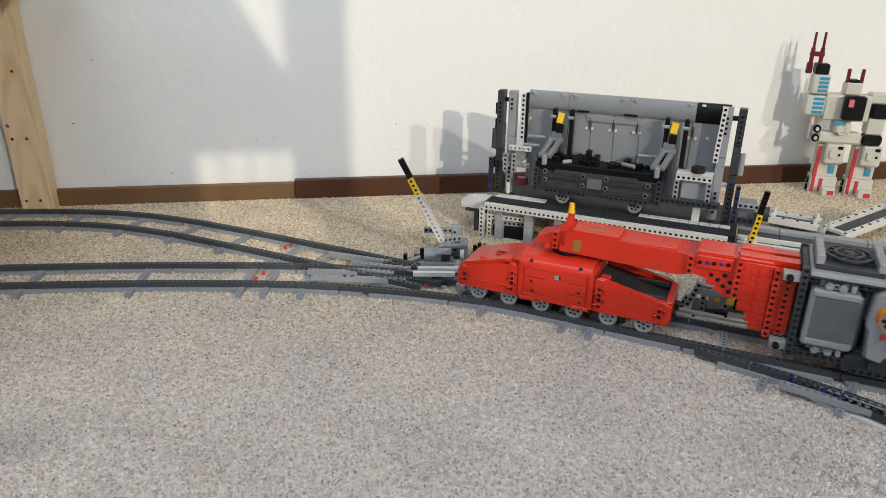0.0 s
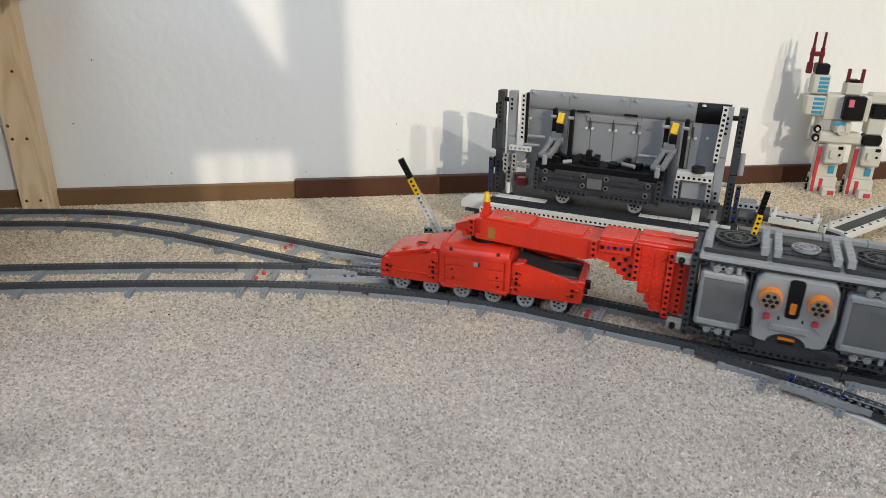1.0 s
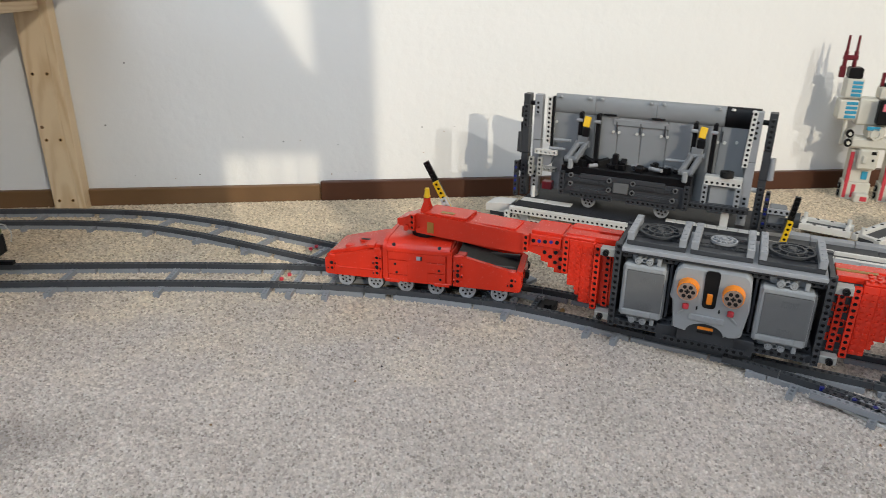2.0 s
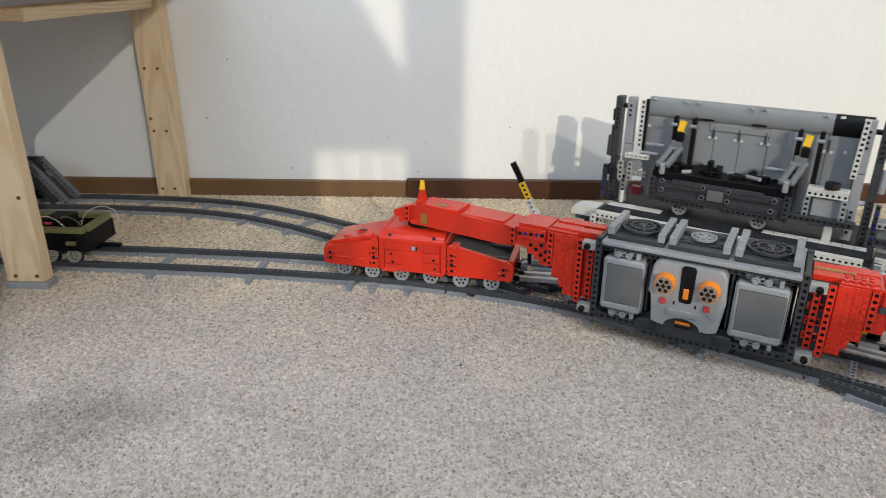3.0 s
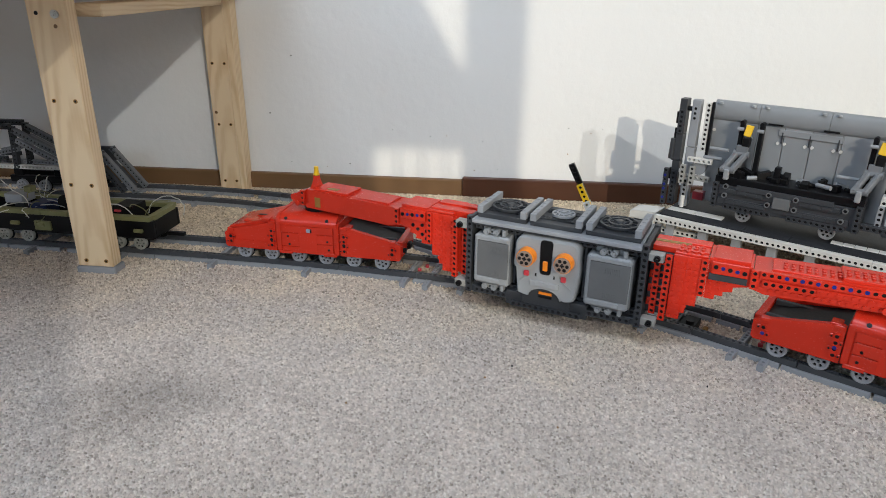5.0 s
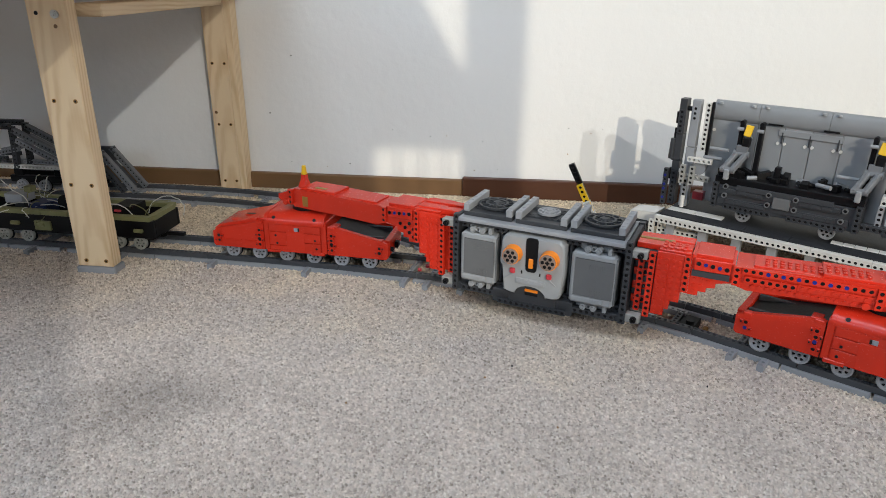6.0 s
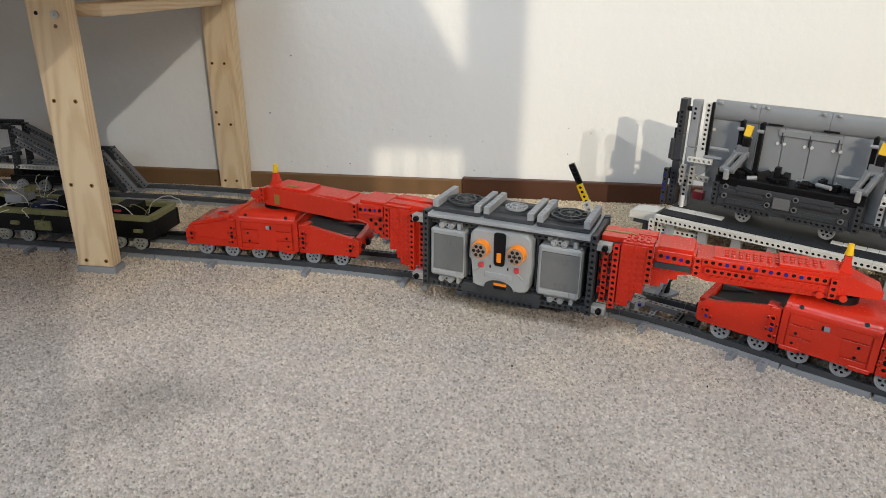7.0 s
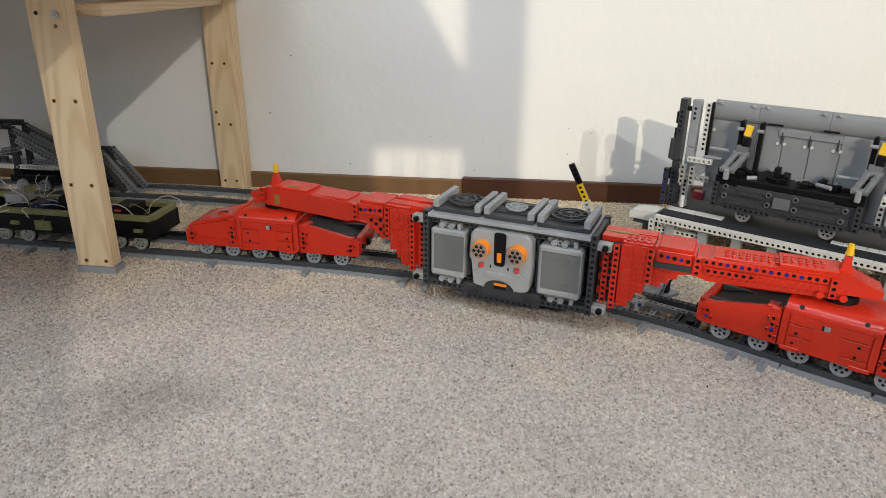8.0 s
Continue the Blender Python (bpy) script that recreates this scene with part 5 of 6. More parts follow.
# ---- switch levers ----
def switch_lever():
    t = thing("switch_lever", pose(-0.004, 1.112, 0), "grey toy motor with a tall white, yellow and black lever", "lever")
    # leans to the left and slightly away
    lean = pose(0.0, 0.0, 0.030, 0, 0, 0) @ pose(0, 0, 0, 0, -117.0, 0)
    bar(11, lean @ pose(0.002, 0, 0), WHITE, t, "lever_bar", h=0.0092, label="white lever bar")
    part("lever_bar", Mesh().beam(11, lean @ pose(0.006, -0.0166, 0), h=0.0096, r=0.0022), WHITE, t, "white lever bar")
    bar(6, lean @ pose(0.074, -0.0082, 0.0), YELLOW, t, "lever_bar", h=0.0092, label="yellow lever bar")
    bar(8, lean @ pose(0.092, 0.0002, 0.0), BLACK, t, "lever_bar", h=0.0092, label="black lever bar")
    bar(4, lean @ pose(-0.008, -0.0082, 0.0), WHITE, t, "lever_bar", h=0.0076)
    for x in (0.012, 0.028, 0.084):
        part("pin", PIN_BLUE, BLUE, t, "", lean @ pose(x, -0.0124, 0))
    part("motor", Mesh().cyl((-0.018, -0.030, 0.0170), "x", 0.0120, 0.028, 20), LIGHT, t, "grey motor drum")
    for a in range(6):
        part("drum_rib", Mesh().box(-0.031, -0.005, -0.0009, 0.0009, 0.0112, 0.0128, 0.0003, pose(0, -0.030, 0.0170, 60 * a + 15, 0, 0)), LIGHT, t)
    bar(3, pose(-0.012, -0.044, 0.0290) @ pose(0, 0, 0, 90, 0, 0), LIGHT, t, "frame_bar")
    part("knuckle", Mesh().cyl((0.006, -0.026, 0.030), "y", 0.0048, 0.014, 14, r_in=0.0024), LIGHT, t)
    bar(4, pose(-0.002, -0.012, 0.036, 0, 0, 20), LIGHT, t, "frame_bar")
    part("motor_base", Mesh().box(-0.030, 0.016, -0.044, -0.014, 0.0, 0.008, 0.001), LIGHT, t)
    part("motor_end", Mesh().cyl((0.004, -0.030, 0.017), "x", 0.0110, 0.014, 14), DARK, t)
    part("gear", Mesh().cyl((0.030, -0.030, 0.018), "x", 0.008, 0.006, 14), WHITE, t)
    part("axle", Mesh().cyl((0.012, -0.022, 0.030), "x", 0.0036, 0.034, 10), LIGHT, t)
    bar(6, pose(-0.034, 0.014, 0.044), LIGHT, t, "frame_bar")
    bar(5, upright(5, 0.018, 0.006, 0.008), LIGHT, t, "frame_bar")
    part("frame_block", Mesh().box(0.012, 0.030, 0.010, 0.024, 0.0, 0.052, 0.001), LIGHT, t)
    part("frame_block", Mesh().box(0.024, 0.040, -0.012, 0.020, 0.0, 0.028, 0.001), LIGHT, t)
    part("base_bar", Mesh().beam(8, pose(-0.060, -0.036, 0.005, 0, 0, 42)), LIGHT, t)
    part("base_bar", Mesh().box(-0.050, 0.030, -0.012, -0.004, 0.0, 0.008, 0.0008), DARK, t)
    for x, y in ((-0.062, -0.044), (-0.036, -0.018)):
        part("stop", Mesh().cyl((x, y, 0.014), "z", 0.0034, 0.018, 10), BLACK, t, "black stop pin")
    for x, y in ((0.052, -0.006), (0.060, 0.004), (0.068, -0.002)):
        part("stop", Mesh().cyl((x, y, 0.0125), "z", 0.0042, 0.025, 10, r2=0.0034), BLACK, t)
    part("push_rod", Mesh().box(-0.046, 0.018, -0.116, -0.108, 0.016, 0.023, 0.0006), WHITE, t, "white push rods")
    part("push_rod", Mesh().box(-0.040, 0.024, -0.100, -0.092, 0.016, 0.024, 0.0006), WHITE, t)
    return t


switch_lever()


def second_lever():
    t = thing("switch_lever", pose(0.462, 1.030, 0.0, 0, 0, -20), "white, yellow and black toy lever beside the platform", "lever")
    lean = pose(0, 0, 0.040) @ pose(0, 0, 0, 0, -82, 0)
    part("lever_base", Mesh().box(-0.010, 0.010, -0.008, 0.008, 0.0, 0.052, 0.001), DARK, t)
    bar(5, lean @ pose(0, 0, 0), WHITE, t, "lever_bar", h=0.0078)
    bar(5, lean @ pose(0.034, -0.0082, 0), YELLOW, t, "lever_bar", h=0.0078)
    bar(6, lean @ pose(0.062, 0.0002, 0), BLACK, t, "lever_bar", h=0.0078)
    return t


second_lever()


def white_ramp(at, label, n):
    t = thing("white_ramp", at, label, "toy ramp")
    for y in (0.0, 0.040):
        part("side_beam", Mesh().box(0, n * 0.008, y, y + 0.010, 0.004, 0.016, 0.0006), WHITE, t)
        for i in range(0, n, 3):
            part("pin", PIN_HOLE, BLACK, t, "", pose(0.004 + 0.008 * i, y + 0.004, 0.0163, 90, 0, 0))
    part("bed", Mesh().box(0.004, n * 0.008 - 0.004, 0.010, 0.040, 0.0, 0.010, 0.0006), DARK, t)
    for x in (0.004, n * 0.008 - 0.012):
        part("cross_beam", Mesh().box(x, x + 0.008, 0.0102, 0.0398, 0.0102, 0.016, 0.0006), WHITE, t)
        part("post", Mesh().cyl((x + 0.004, 0.036, 0.022), "z", 0.0035, 0.012, 10), WHITE, t)
    return t


white_ramp(pose(0.600, 1.262, 0.012, 0, 0, -33), "white toy brick ramp frame lying on the carpet", 11)
white_ramp(pose(0.700, 1.170, 0.012, 0, -4, 30), "long white toy brick ramp lying on the carpet", 24)


# ---- toy robot by the wall ----
def toy_robot():
    def b(x0, x1, y0, y1, z0, z1, c=0.0015, m=None):
        return Mesh().box(x0, x1, y0, y1, z0, z1, c, m)
    P = []
    for x in (-0.012, 0.074):
        P += [(b(x - 0.034, x + 0.030, -0.018, 0.024, 0.0, 0.040), CREAM), (b(x - 0.030, x + 0.026, -0.014, 0.022, 0.040, 0.112), CREAM),
              (b(x - 0.008, x + 0.026, -0.042, -0.012, 0.0, 0.020, 0.003), CREAM), (b(x + 0.006, x + 0.022, -0.0428, -0.0415, 0.005, 0.015), STICKER_RED),
              (b(x - 0.0315, x - 0.022, -0.0190, -0.0140, 0.004, 0.108), STICKER_RED), (b(x - 0.013, x - 0.004, -0.0192, -0.0175, 0.006, 0.036), STICKER_RED),
              (b(x - 0.006, x + 0.002, -0.0152, -0.0138, 0.080, 0.100), STICKER_RED), (b(x + 0.004, x + 0.018, -0.0160, -0.0140, 0.048, 0.066), STICKER_BLUE),
              (b(x - 0.016, x + 0.030, -0.030, 0.012, 0.072, 0.116, 0.004), CREAM), (b(x + 0.012, x + 0.024, -0.0310, -0.0290, 0.106, 0.113), BLACK),
              (b(x - 0.006, x + 0.004, -0.034, -0.029, 0.086, 0.104), CREAM), (Mesh().cyl((x + 0.018, -0.0305, 0.094), "y", 0.003, 0.002, 10), BLACK)]
        for z in (0.006, 0.022):
            P.append((Mesh().cyl((x - 0.036, 0.004, z + 0.004), "x", 0.0068, 0.005, 14), BLACK))
            P.append((Mesh().cyl((x - 0.0378, 0.004, z + 0.004), "x", 0.0030, 0.003, 10), CREAM))
    P += [(b(-0.052, 0.052, -0.022, 0.020, 0.116, 0.140, 0.005), CREAM), (b(-0.020, 0.020, -0.028, 0.016, 0.140, 0.166, 0.004), CREAM),
          (Mesh().cyl((0.0, -0.026, 0.150), "y", 0.013, 0.008, 20, r_in=0.008), CREAM), (b(-0.024, 0.006, -0.0300, -0.0270, 0.158, 0.166), STICKER_BLUE),
          (b(-0.052, 0.056, -0.020, 0.026, 0.166, 0.222, 0.004), CREAM), (b(-0.010, 0.038, -0.040, -0.014, 0.172, 0.222, 0.003), BLACK),
          (b(-0.002, 0.010, -0.0412, -0.0398, 0.200, 0.216), PINK), (b(-0.012, 0.026, -0.022, 0.016, 0.222, 0.248, 0.003), CREAM),
          (b(-0.004, 0.018, -0.018, 0.012, 0.248, 0.254, 0.002), BLACK)]
    for x in (-0.008, 0.024):
        P.append((b(x - 0.004, x + 0.004, -0.010, -0.002, 0.246, 0.276), MAROON))
    # raised arm with its twin-barrelled launcher
    P += [(b(-0.096, -0.052, -0.022, 0.022, 0.176, 0.218, 0.003), CREAM), (b(-0.090, -0.050, -0.022, 0.020, 0.222, 0.262, 0.003), CREAM),
          (b(-0.088, -0.056, -0.018, 0.020, 0.262, 0.284, 0.003), BLACK)]
    for k in range(4):
        P.append((b(-0.080, -0.054, -0.0232, -0.0215, 0.180 + 0.0095 * k, 0.186 + 0.0095 * k), STICKER_BLUE))
        P.append((b(-0.076, -0.053, -0.0232, -0.0215, 0.226 + 0.0085 * k, 0.232 + 0.0085 * k), STICKER_BLUE))
    for x in (-0.100, -0.078):
        P += [(Mesh().cyl((x, 0.0, 0.296), "z", 0.0052, 0.040, 12), MAROON), (Mesh().cyl((x, 0.0, 0.330), "z", 0.0036, 0.036, 12, r2=0.003), MAROON)]
    P += [(b(-0.106, -0.072, -0.006, 0.006, 0.298, 0.308, 0.002), MAROON), (b(-0.108, -0.094, -0.006, 0.006, 0.262, 0.286, 0.002), MAROON),
          (b(-0.074, -0.066, -0.014, -0.004, 0.120, 0.176, 0.002), CREAM)]
    for z in (0.128, 0.148):
        P += [(Mesh().cyl((-0.058, -0.024, z), "y", 0.0088, 0.008, 16), BLACK), (Mesh().cyl((-0.058, -0.0285, z), "y", 0.0042, 0.003, 12), CREAM)]
    # other arm held out
    P += [(b(0.050, 0.130, -0.018, 0.018, 0.206, 0.228, 0.003), CREAM), (b(0.060, 0.104, -0.024, 0.016, 0.176, 0.206, 0.003), BLACK),
          (b(0.056, 0.096, -0.020, 0.018, 0.140, 0.176, 0.003), CREAM), (b(0.052, 0.098, -0.026, 0.010, 0.118, 0.140, 0.005), BLACK)]
    for mesh, _ in P:
        mesh.v = [(0.82 * x, 0.9 * y, 0.975 * z) for x, y, z in mesh.v]
    ob = new("toy_robot", joined("toy_robot", P))
    ob.matrix_basis = pose(0.842, 1.512, 0, 0, 0, -16)
    tagged(ob, "white jointed toy robot with black chest standing by the wall", "toy robot")


toy_robot()


# ---- the dark wagon on the line under the table ----
BLUE_DARK = material("dark_blue_plastic", (0.02, 0.035, 0.10), 0.45)


def dark_wagon():
    s = main_line.near(-0.99)
    p, a = main_line.point(s), main_line.angle(s)
    t = thing("dark_locomotive", pose(p[0], p[1], 0, 0, 0, math.degrees(a)), "black and olive toy locomotive chassis full of loose wires", "toy train")
    e = 0.262
    for y0, y1 in ((-0.040, -0.034), (0.034, 0.040)):
        part("side_wall", Mesh().box(-0.30, e, y0, y1, 0.036, 0.066, 0.0008), BLACK, t)
    part("end_wall", Mesh().box(e - 0.006, e, -0.0338, 0.0338, 0.036, 0.066, 0.0008), BLACK, t)
    part("floor_plate", Mesh().box(-0.30, e - 0.007, -0.0338, 0.0338, 0.032, 0.040, 0.0008), BLACK, t)
    x = -0.30
    for n in (0.10, 0.064, 0.055, 0.064, 0.080, 0.050, 0.0685, 0.078):
        for y0, y1 in ((-0.0425, -0.032), (0.032, 0.0425)):
            if x + n <= e + 0.01:
                part("rim_plate", Mesh().box(x, min(e, x + n) - 0.001, y0, y1, 0.0662, 0.0740, 0.0006), OLIVE, t)
        x += n
    part("rim_plate", Mesh().box(e - 0.012, e, -0.0318, 0.0318, 0.0662, 0.0740, 0.0006), OLIVE, t)
    for x in (0.236, -0.030, 0.012, 0.060):
        part("clip", Mesh().cyl((x, -0.0430, 0.050), "x", 0.0034, 0.014, 10), OLIVE, t)
    part("step", Mesh().box(0.048, 0.078, -0.0440, -0.0402, 0.040, 0.056, 0.0006), OLIVE, t)
    part("tray_box", Mesh().box(0.180, 0.216, -0.020, 0.020, 0.040, 0.082, 0.001), BLACK, t)
    part("motor", Mesh().cyl((0.140, 0.0, 0.066), "x", 0.016, 0.034, 18), BLACK, t)
    part("receiver", Mesh().box(-0.028, 0.006, -0.010, 0.022, 0.072, 0.088, 0.001), LIGHT, t, "light grey receiver plate")
    part("receiver_stand", Mesh().box(-0.020, 0.000, 0.0, 0.016, 0.0405, 0.0718, 0.001), DARK, t)
    part("tan_block", Mesh().box(0.000, 0.014, 0.004, 0.018, 0.0882, 0.098, 0.001), OLIVE, t)
    part("cannon", Mesh().cyl((-0.060, -0.012, 0.075), "x", 0.008, 0.050, 14), BLACK, t)
    part("block", Mesh().box(-0.09, -0.05, -0.02, 0.02, 0.0405, 0.070, 0.002), BLACK, t)
    rnd = random.Random(9)
    for k in range(24):
        x0 = rnd.choice((-0.05, 0.02, 0.03, 0.04, 0.17, 0.20, 0.22, 0.23))
        pts, q = [], Vector((x0, rnd.uniform(-0.02, 0.02), 0.060))
        d = Vector((rnd.uniform(-0.5, 1), rnd.uniform(-1, 1), rnd.uniform(0.4, 1.0))).normalized() * 0.010
        for _ in range(8 + k % 6):
            pts.append(tuple(q))
            q = q + d
            d = (d + Vector((rnd.gauss(0, 0.003), rnd.gauss(0, 0.003), -0.0013))).normalized() * 0.009
            if q.z < 0.060:
                q.z = 0.060
        part("wire", Mesh().tube(pts, 0.0008), CLOTH_WHITE if k % 3 else OLIVE, t, "thin pale wire" if k % 3 else "")
    part("block", Mesh().box(0.020, 0.052, -0.016, 0.018, 0.0405, 0.076, 0.002), BLUE_DARK, t, "dark blue block")
    part("cable_drum", Mesh().cyl((0.086, 0.004, 0.078), "y", 0.014, 0.026, 16), BLACK, t)
    part("bracket", Mesh().box(0.100, 0.112, -0.020, 0.018, 0.0405, 0.098, 0.001), BLACK, t)
    part("red_lead", Mesh().cyl((0.196, -0.030, 0.078), "x", 0.0022, 0.010, 8), STICKER_RED, t, "red connector")
    for y in (-0.012, -0.004):
        part("coil", Mesh().cyl((0.152, y, 0.079), "y", 0.008, 0.004, 16, r_in=0.005), WHITE, t)
    for x in (-0.02, 0.024, 0.148, 0.192, 0.236 - 0.005, -0.20, -0.15):
        wheelset(t, x, 0.0257, WHEEL_CREAM, DULL_WHEEL)
    part("drawbar", Mesh().box(e, e + 0.030, -0.004, 0.004, 0.030, 0.036, 0.0008), BLACK, t)
    return t


dark_wagon()


# ---- grey beam-built carrier on the siding ----
def grey_carrier():
    s = branch_line.near(-1.135)
    p = branch_line.point(s)
    t = thing("grey_carrier", pose(p[0], p[1], 0, 0, 0, 8), "dark grey toy beam-frame carrier standing on the siding", "toy wagon")
    for y in (-0.022, 0.018):
        bar(14, pose(-0.075, y, 0.139, 0, 0, 0) @ pose(0, 0, 0, 0, 27, 0), LINK, t, "sloping_beam", h=0.011, w=0.010)
        bar(13, pose(-0.070, y - 0.001, 0.118, 0, 0, 0) @ pose(0, 0, 0, 0, 27, 0), LIGHT, t, "sloping_beam", h=0.010, w=0.010)
        bar(11, upright(11, -0.082, y, 0.058) @ pose(0, 0, 0, 0, 4, 0), DARK, t, "leg_beam", h=0.010, w=0.010)
        part("long_beam", Mesh().beam(28, pose(-0.20, y, 0.062), h=0.0085), WHITE if y < 0 else LIGHT, t)
        bar(12, pose(-0.20, y + 0.004, 0.078) @ pose(0, 0, 0, 0, 0, 0), DARK, t, "long_beam", h=0.0085)
        bar(9, pose(-0.14, y, 0.085, 0, -12, 0), LINK, t, "brace", h=0.009)
        bar(13, pose(0.108, y, 0.100) @ pose(0, 0, 0, 0, 52, 0), LINK, t, "end_leg", h=0.011, w=0.010)
        bar(10, pose(0.098, y, 0.080) @ pose(0, 0, 0, 0, 52, 0), DARK, t, "end_leg", h=0.010, w=0.010)
        part("end_link", Mesh().box(0.040, 0.116, y - 0.005, y + 0.005, 0.072, 0.102, 0.002), DARK, t)
        part("bogie_frame", Mesh().box(-0.10, 0.09, y - 0.006, y + 0.006, 0.030, 0.044, 0.001), BLACK, t)
        part("support", Mesh().box(-0.09, -0.07, y - 0.005, y + 0.005, 0.044, 0.0585, 0.001), BLACK, t)
        part("support", Mesh().box(0.0, 0.02, y - 0.005, y + 0.005, 0.044, 0.0585, 0.001), BLACK, t)
        bar(10, pose(-0.16, y, 0.146), DARK, t, "arm_beam", h=0.011, w=0.010)
    for x in (-0.07, -0.02, 0.03, 0.07):
        wheelset(t, x)
    return t


grey_carrier()

# ---- point motors beside the line ----
def point_motor(at, label, long_bars):
    t = thing("point_motor", at, label, "toy motor")
    part("base_plate", Mesh().box(-0.034, 0.034, -0.022, 0.022, 0.0, 0.009, 0.0006), DARK, t)
    for y in (-0.016, 0.006):
        bar(4, upright(4, -0.020, y, 0.0085), LIGHT, t, "upright_bar", h=0.0078)
    bar(4, pose(0.004, -0.016, 0.012, 0, -62, 0), LIGHT, t, "upright_bar", h=0.0078)
    bar(6, pose(-0.026, -0.016, 0.044), LIGHT, t, "top_bar", h=0.0078)
    part("top_plate", Mesh().box(-0.026, 0.020, -0.012, 0.010, 0.040, 0.047, 0.0006), LIGHT, t)
    part("gear_box", Mesh().box(-0.014, 0.012, -0.010, 0.016, 0.0092, 0.032, 0.001), GREYWOOD, t)
    part("tan_peg", Mesh().box(-0.006, 0.002, -0.014, -0.0102, 0.024, 0.031, 0.0005), YELLOW, t, "yellow peg")
    part("drum", Mesh().cyl((0.028, 0.004, 0.020), "x", 0.0095, 0.016, 16), BLACK, t, "black drum")
    bar(8, pose(-0.004, -0.027, 0.014, 0, 0, 6), DARK, t, "link_arm", h=0.0078)
    if long_bars:
        bar(5, pose(-0.040, -0.034, 0.020) @ pose(0, 0, 0, 0, -70, 0), LIGHT, t, "upright_bar", h=0.0078)
        bar(5, pose(-0.028, -0.022, 0.0405, 0, 0, 0) @ pose(0, 0, 0, 90, 0, 0), LIGHT, t, "top_bar", h=0.0078)
        bar(3, pose(-0.048, -0.030, 0.012) @ pose(0, 0, 0, 0, -70, 0), LIGHT, t, "upright_bar", h=0.0078)
        part("yellow_brick", Mesh().box(0.010, 0.020, -0.026, -0.018, 0.028, 0.038, 0.0006), YELLOW, t, "yellow brick")
        part("grey_brick", Mesh().box(0.014, 0.036, -0.040, -0.024, 0.0, 0.018, 0.0008), LIGHT, t)
        part("dark_brick", Mesh().box(-0.046, -0.006, -0.040, -0.028, 0.0, 0.0085, 0.0006), DARK, t)
    for k, y in enumerate(long_bars):
        part("push_rod", Mesh().box(-0.050, 0.060, y, y + 0.008, 0.0095, 0.0175, 0.0006), WHITE, t, "white push rod")
        part("rod_pin", Mesh().cyl((0.012 - 0.04 * k, y + 0.004, 0.0178), "z", 0.0024, 0.0008, 10), BLACK, t)


def point_linkage():
    """Bored bars that lean from the rails up to a bracket, beside a pale block."""
    t = thing("point_linkage", pose(0.030, 0.985, 0, 0, 0, 45), "light grey bored toy linkage bars and pale brick beside the rails", "toy linkage")
    bar(4, pose(0.020, 0.004, 0.026, 0, -14, 0) @ pose(0, 0, 0, 90, 0, 0), LIGHT, t, "link_bar")
    bar(4, pose(0.046, 0.0125, 0.036, 0, -14, 0) @ pose(0, 0, 0, 90, 0, 0), LIGHT, t, "link_bar")
    part("link_side", Mesh().box(0.0, 0.060, -0.0035, 0.0035, -0.012, -0.0045, 0.0006, pose(0.018, 0.004, 0.026, 0, -14, 0)), LIGHT, t)
    bar(4, pose(0.046, -0.012, 0.004) @ pose(0, 0, 0, 0, -62, 0), LIGHT, t, "leg_bar")
    part("foot_plate", Mesh().box(0.036, 0.086, -0.020, 0.016, 0.0, 0.006, 0.0006), LIGHT, t)
    part("pale_brick", Mesh().box(-0.004, 0.022, -0.006, 0.010, 0.0155, 0.0265, 0.0008), WHITE, t, "pale worn brick")
    part("grey_brick", Mesh().box(-0.016, 0.016, -0.020, 0.006, 0.0, 0.0150, 0.0008), LIGHT, t)
    bar(3, pose(-0.018, -0.026, 0.012) @ pose(0, 0, 0, 90, 0, 0), LIGHT, t, "short_bar")
    bar(2, pose(-0.030, -0.016, 0.009) @ pose(0, 0, 0, 90, 0, 0), LIGHT, t, "short_bar")
    part("clip", Mesh().cyl((0.068, -0.010, 0.030), "y", 0.0080, 0.0060, 16, r_in=0.0044), BLACK, t, "black ring clip")
    part("clip_post", Mesh().box(0.064, 0.072, -0.013, -0.007, 0.006, 0.024, 0.0006), BLACK, t)


point_linkage()


def point_drive():
    """The cross-slide between the rails: a dark sleeper block with bored bars."""
    t = thing("point_drive", pose(0.108, 0.925, 0, 0, 0, -21), "black toy cross-slide with bored bars between the rails", "toy drive")
    part("slide", Mesh().box(-0.010, 0.012, -0.022, 0.022, 0.0, 0.012, 0.0008), BLACK, t)
    bar(5, pose(-0.014, -0.020, 0.012, 0, 0, 90) @ pose(0, 0, 0, 90, 0, 0), DARK, t, "slide_bar", h=0.0078)
    part("knob", Mesh().cyl((0.004, -0.004, 0.0150), "z", 0.0060, 0.0060, 14), BLACK, t)
    part("peg", Mesh().cyl((0.022, 0.006, 0.0040), "y", 0.0036, 0.0100, 10), TAN, t, "brown peg")


point_drive()
point_motor(pose(0.385, 0.918, 0, 0, 0, -24), "grey toy point motor with white push rods by the rails", (-0.046, -0.062))

# paper shim under the rails
def shim(x0, y0, x1, y1, mat, label):
    d = Vector((x1 - x0, y1 - y0))
    solid("shim", Mesh().box(0, d.length, 0, 0.030, 0.0012, 0.0046, 0.0004), mat,
          pose(x0, y0, 0, 0, 0, math.degrees(math.atan2(d.y, d.x))), label, "shim strip")


shim(0.345, 0.792, 0.414, 0.706, PAPER, "flat strip of beige cardboard under the rails")
shim(0.414, 0.704, 0.472, 0.642, WHITE, "flat white strip under the rails")


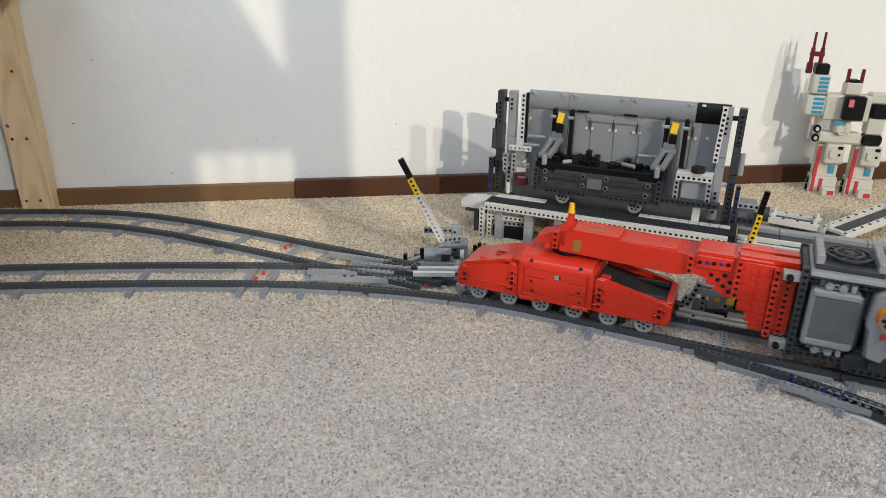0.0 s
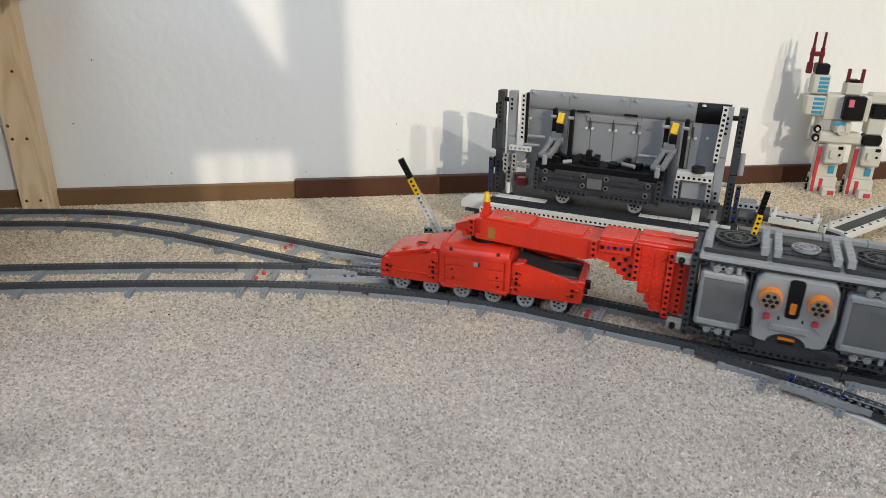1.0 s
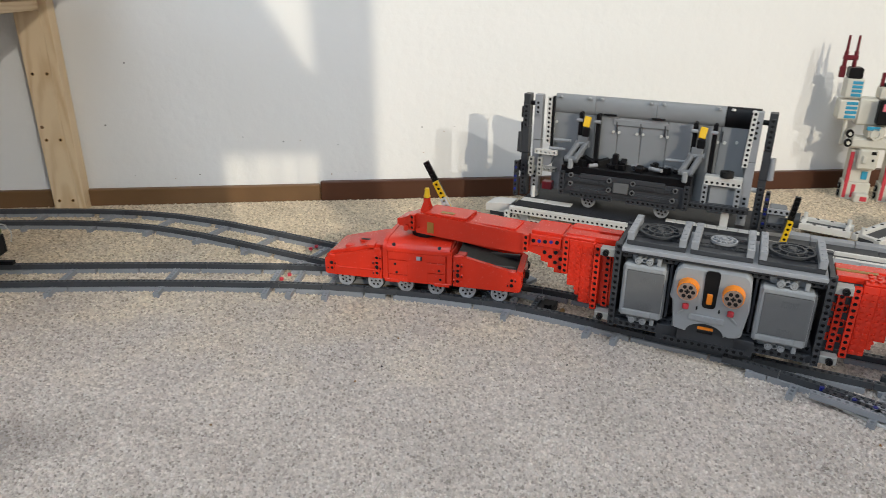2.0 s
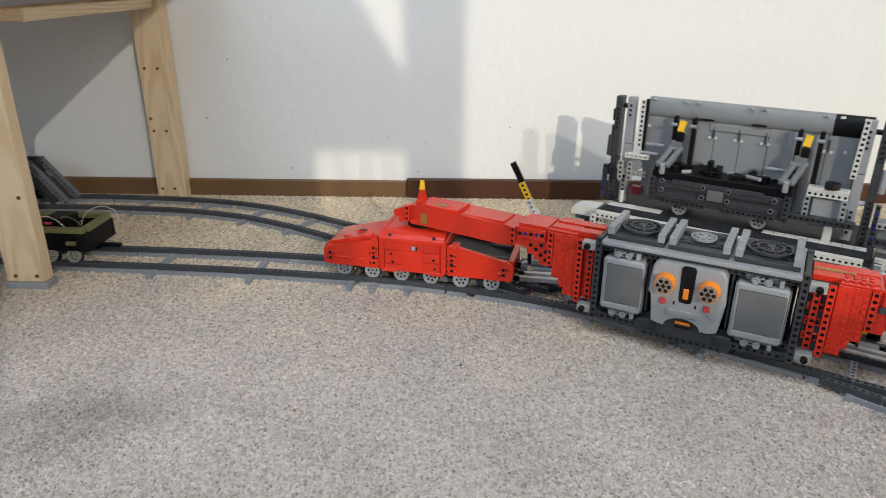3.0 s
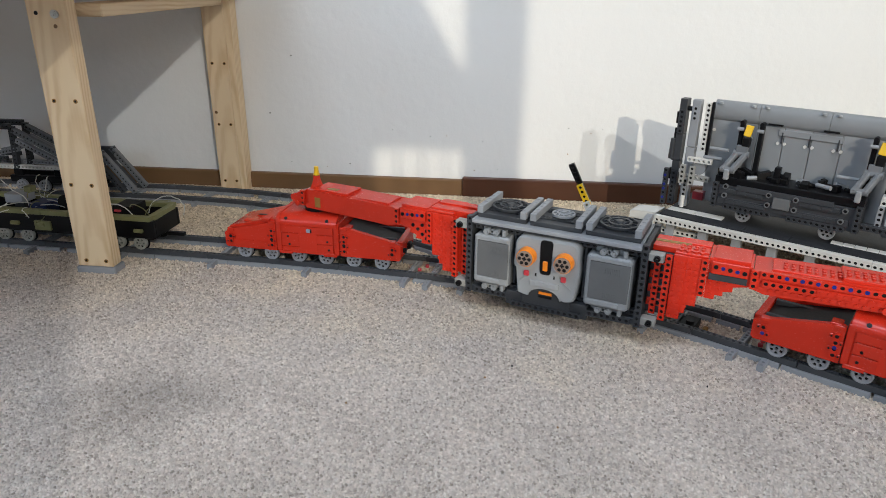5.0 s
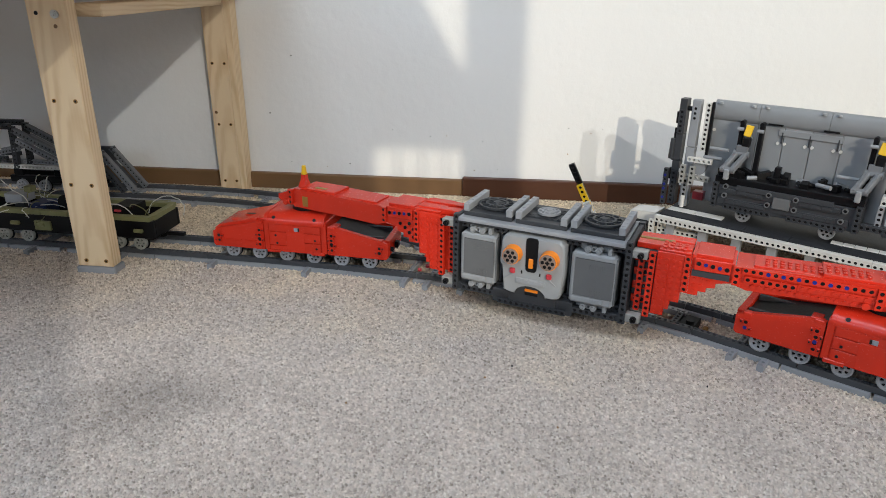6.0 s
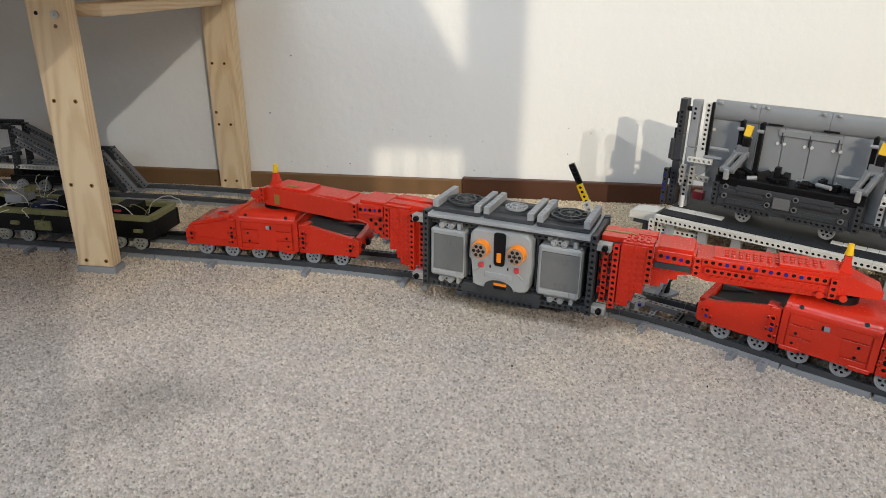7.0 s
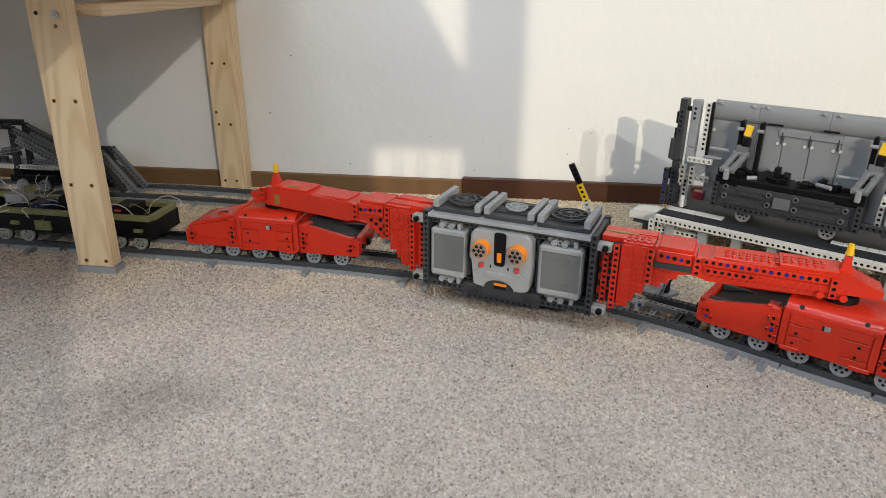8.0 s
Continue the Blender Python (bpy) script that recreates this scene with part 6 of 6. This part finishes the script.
# ---- points where the siding leaves the line ----
def points():
    t = thing("railway_switch", pose(0, 0, 0), "light grey toy brick points with blue and red pins between rails", "switch", kind="structure")

    def point_rail(x, y, n, deg, mat, z=0.0117):
        return part("point_rail", Mesh().beam(n, pose(0, 0, 0, 90, 0, 0), h=0.0084, w=0.0076), mat, t, "", pose(x, y, z, 0, 0, deg))

    for x, y, n, deg, mat in ((-0.215, 1.020, 12, -3, LIGHT), (-0.205, 0.998, 18, -3, LIGHT), (-0.235, 1.062, 14, -24, DARK), (-0.150, 1.052, 12, -12, LIGHT),
                              (-0.115, 1.008, 14, -14, DARK), (-0.10, 1.055, 16, -16, DARK), (-0.06, 1.022, 12, -20, LIGHT), (-0.195, 1.092, 14, -18, LIGHT),
                              (-0.02, 1.005, 12, -24, DARK), (-0.16, 1.028, 10, -10, LIGHT), (0.02, 0.985, 12, -24, LIGHT)):
        point_rail(x, y, n, deg, mat)
    for x, y in ((-0.288, 0.985), (-0.292, 1.002), (-0.284, 1.019), (-0.035, 1.000), (-0.030, 0.985), (0.195, 0.892), (0.200, 0.904), (-0.275, 1.128), (-0.268, 1.140)):
        m = Mesh()
        m.cyl((0, 0, 0.0080), "z", 0.0032, 0.004, 10)
        part("stud", m, STICKER_RED, t, "small red stud", pose(x, y, 0))
    for x, y in ((-0.155, 0.998), (-0.142, 0.997), (0.045, 0.955), (0.03, 0.965), (-0.02, 1.035)):
        part("pin", Mesh().cyl((0, 0, 0.0146), "z", 0.0026, 0.0040, 10), BLUE, t, "blue pin", pose(x, y, 0))
    # second set of points nearer the viewer
    for x, y, n, deg, mat in ((0.40, 0.725, 16, -42, DARK), (0.385, 0.722, 10, -36, LIGHT), (0.46, 0.668, 16, -46, DARK), (0.435, 0.690, 12, -40, LIGHT), (0.42, 0.715, 14, -38, LIGHT)):
        point_rail(x, y, n, deg, mat)
    for x, y in ((0.425, 0.706), (0.440, 0.692), (0.40, 0.728)):
        part("pin", Mesh().cyl((0, 0, 0.0146), "z", 0.0026, 0.0040, 10), BLUE, t, "blue pin", pose(x, y, 0))
    return t


points()


# ---- marks on the wall ----
def wall_marks():
    rnd = random.Random(21)
    for u, z in ((-0.475, 0.137), (-0.395, 0.126), (-0.284, 0.118), (-0.108, 0.152), (-0.062, 0.143), (-0.04, 0.152), (-0.106, 0.098), (-0.30, 0.055),
                 (-0.62, 0.052), (-0.74, 0.165), (-0.57, 0.015 + 0.045), (0.03, 0.165), (-0.36, 0.128), (-0.685, 0.285), (-0.25, 0.06), (-0.70, 0.06)):
        m = Mesh().cyl((0, -0.0004, 0), "y", rnd.uniform(0.0006, 0.0014), 0.0010, 8)
        solid("nail_hole", m, TAN if rnd.random() < 0.35 else BLACK, room(u, 0, z), "small dark nail hole in the plaster", "nail hole", "structure")


wall_marks()


CRUMBS = [(-0.272, 0.642), (-0.093, 0.837), (-0.133, 0.733), (-0.040, 0.659), (0.423, 0.645), (-0.383, 0.889), (0.121, 0.783), (-0.106, 0.767)]


def crumbs():
    """Small dark bits lying on the carpet."""
    rnd = random.Random(31)
    for x, y in CRUMBS:
        m = Mesh().box(-0.0012, 0.0012, -0.0008, 0.0008, 0.001, 0.0032, 0.0005)
        solid("crumb", m, TAN if rnd.random() < 0.4 else BLACK, pose(x, y, 0, 0, 0, rnd.uniform(0, 180)), "tiny dark crumb lying on the carpet", "crumb", group="crumbs on the carpet")


crumbs()


# ---- motion ----
S_ROWS = [(0.0, 2.386), (0.5, 2.3274), (1.0, 2.2668), (1.2, 2.243), (2.3, 2.1027), (2.5, 2.075), (3.0, 2.0057), (3.5, 1.9415), (4.0, 1.8693), (4.5, 1.8), (4.7, 1.7721), (5.0, 1.7462), (5.3, 1.7343), (5.8, 1.7301), (6.0, 1.7256), (6.5, 1.6939), (6.75, 1.681), (7.0, 1.6781), (8.0, 1.6785)]


def second_pivot(s):
    """Where along the line the rear pivot stands: a rigid wagon's length behind the front one."""
    a = main_line.point(s)
    lo, hi = s + 0.5, s + 1.3
    for _ in range(40):
        mid = (lo + hi) / 2
        if np.linalg.norm(main_line.point(mid) - a) < 2 * L2:
            lo = mid
        else:
            hi = mid
    return lo


def motions():
    rows_a, rows_b, rows_c = [], [], []
    for t, s in S_ROWS:
        a, s2 = main_line.point(s), second_pivot(s)
        b = main_line.point(s2)
        rows_a.append((t, pose(a[0], a[1], 0, 0, 0, math.degrees(main_line.angle(s, 0.09)))))
        rows_b.append((t, pose(b[0], b[1], 0, 0, 0, math.degrees(main_line.angle(s2, 0.09)))))
        d = b - a
        rows_c.append((t, pose((a[0] + b[0]) / 2, (a[1] + b[1]) / 2, 0, 0, 0, math.degrees(math.atan2(d[1], d[0])))))
    walk(bogie_a, rows_a)
    walk(bogie_b, rows_b)
    walk(car, rows_c)


motions()
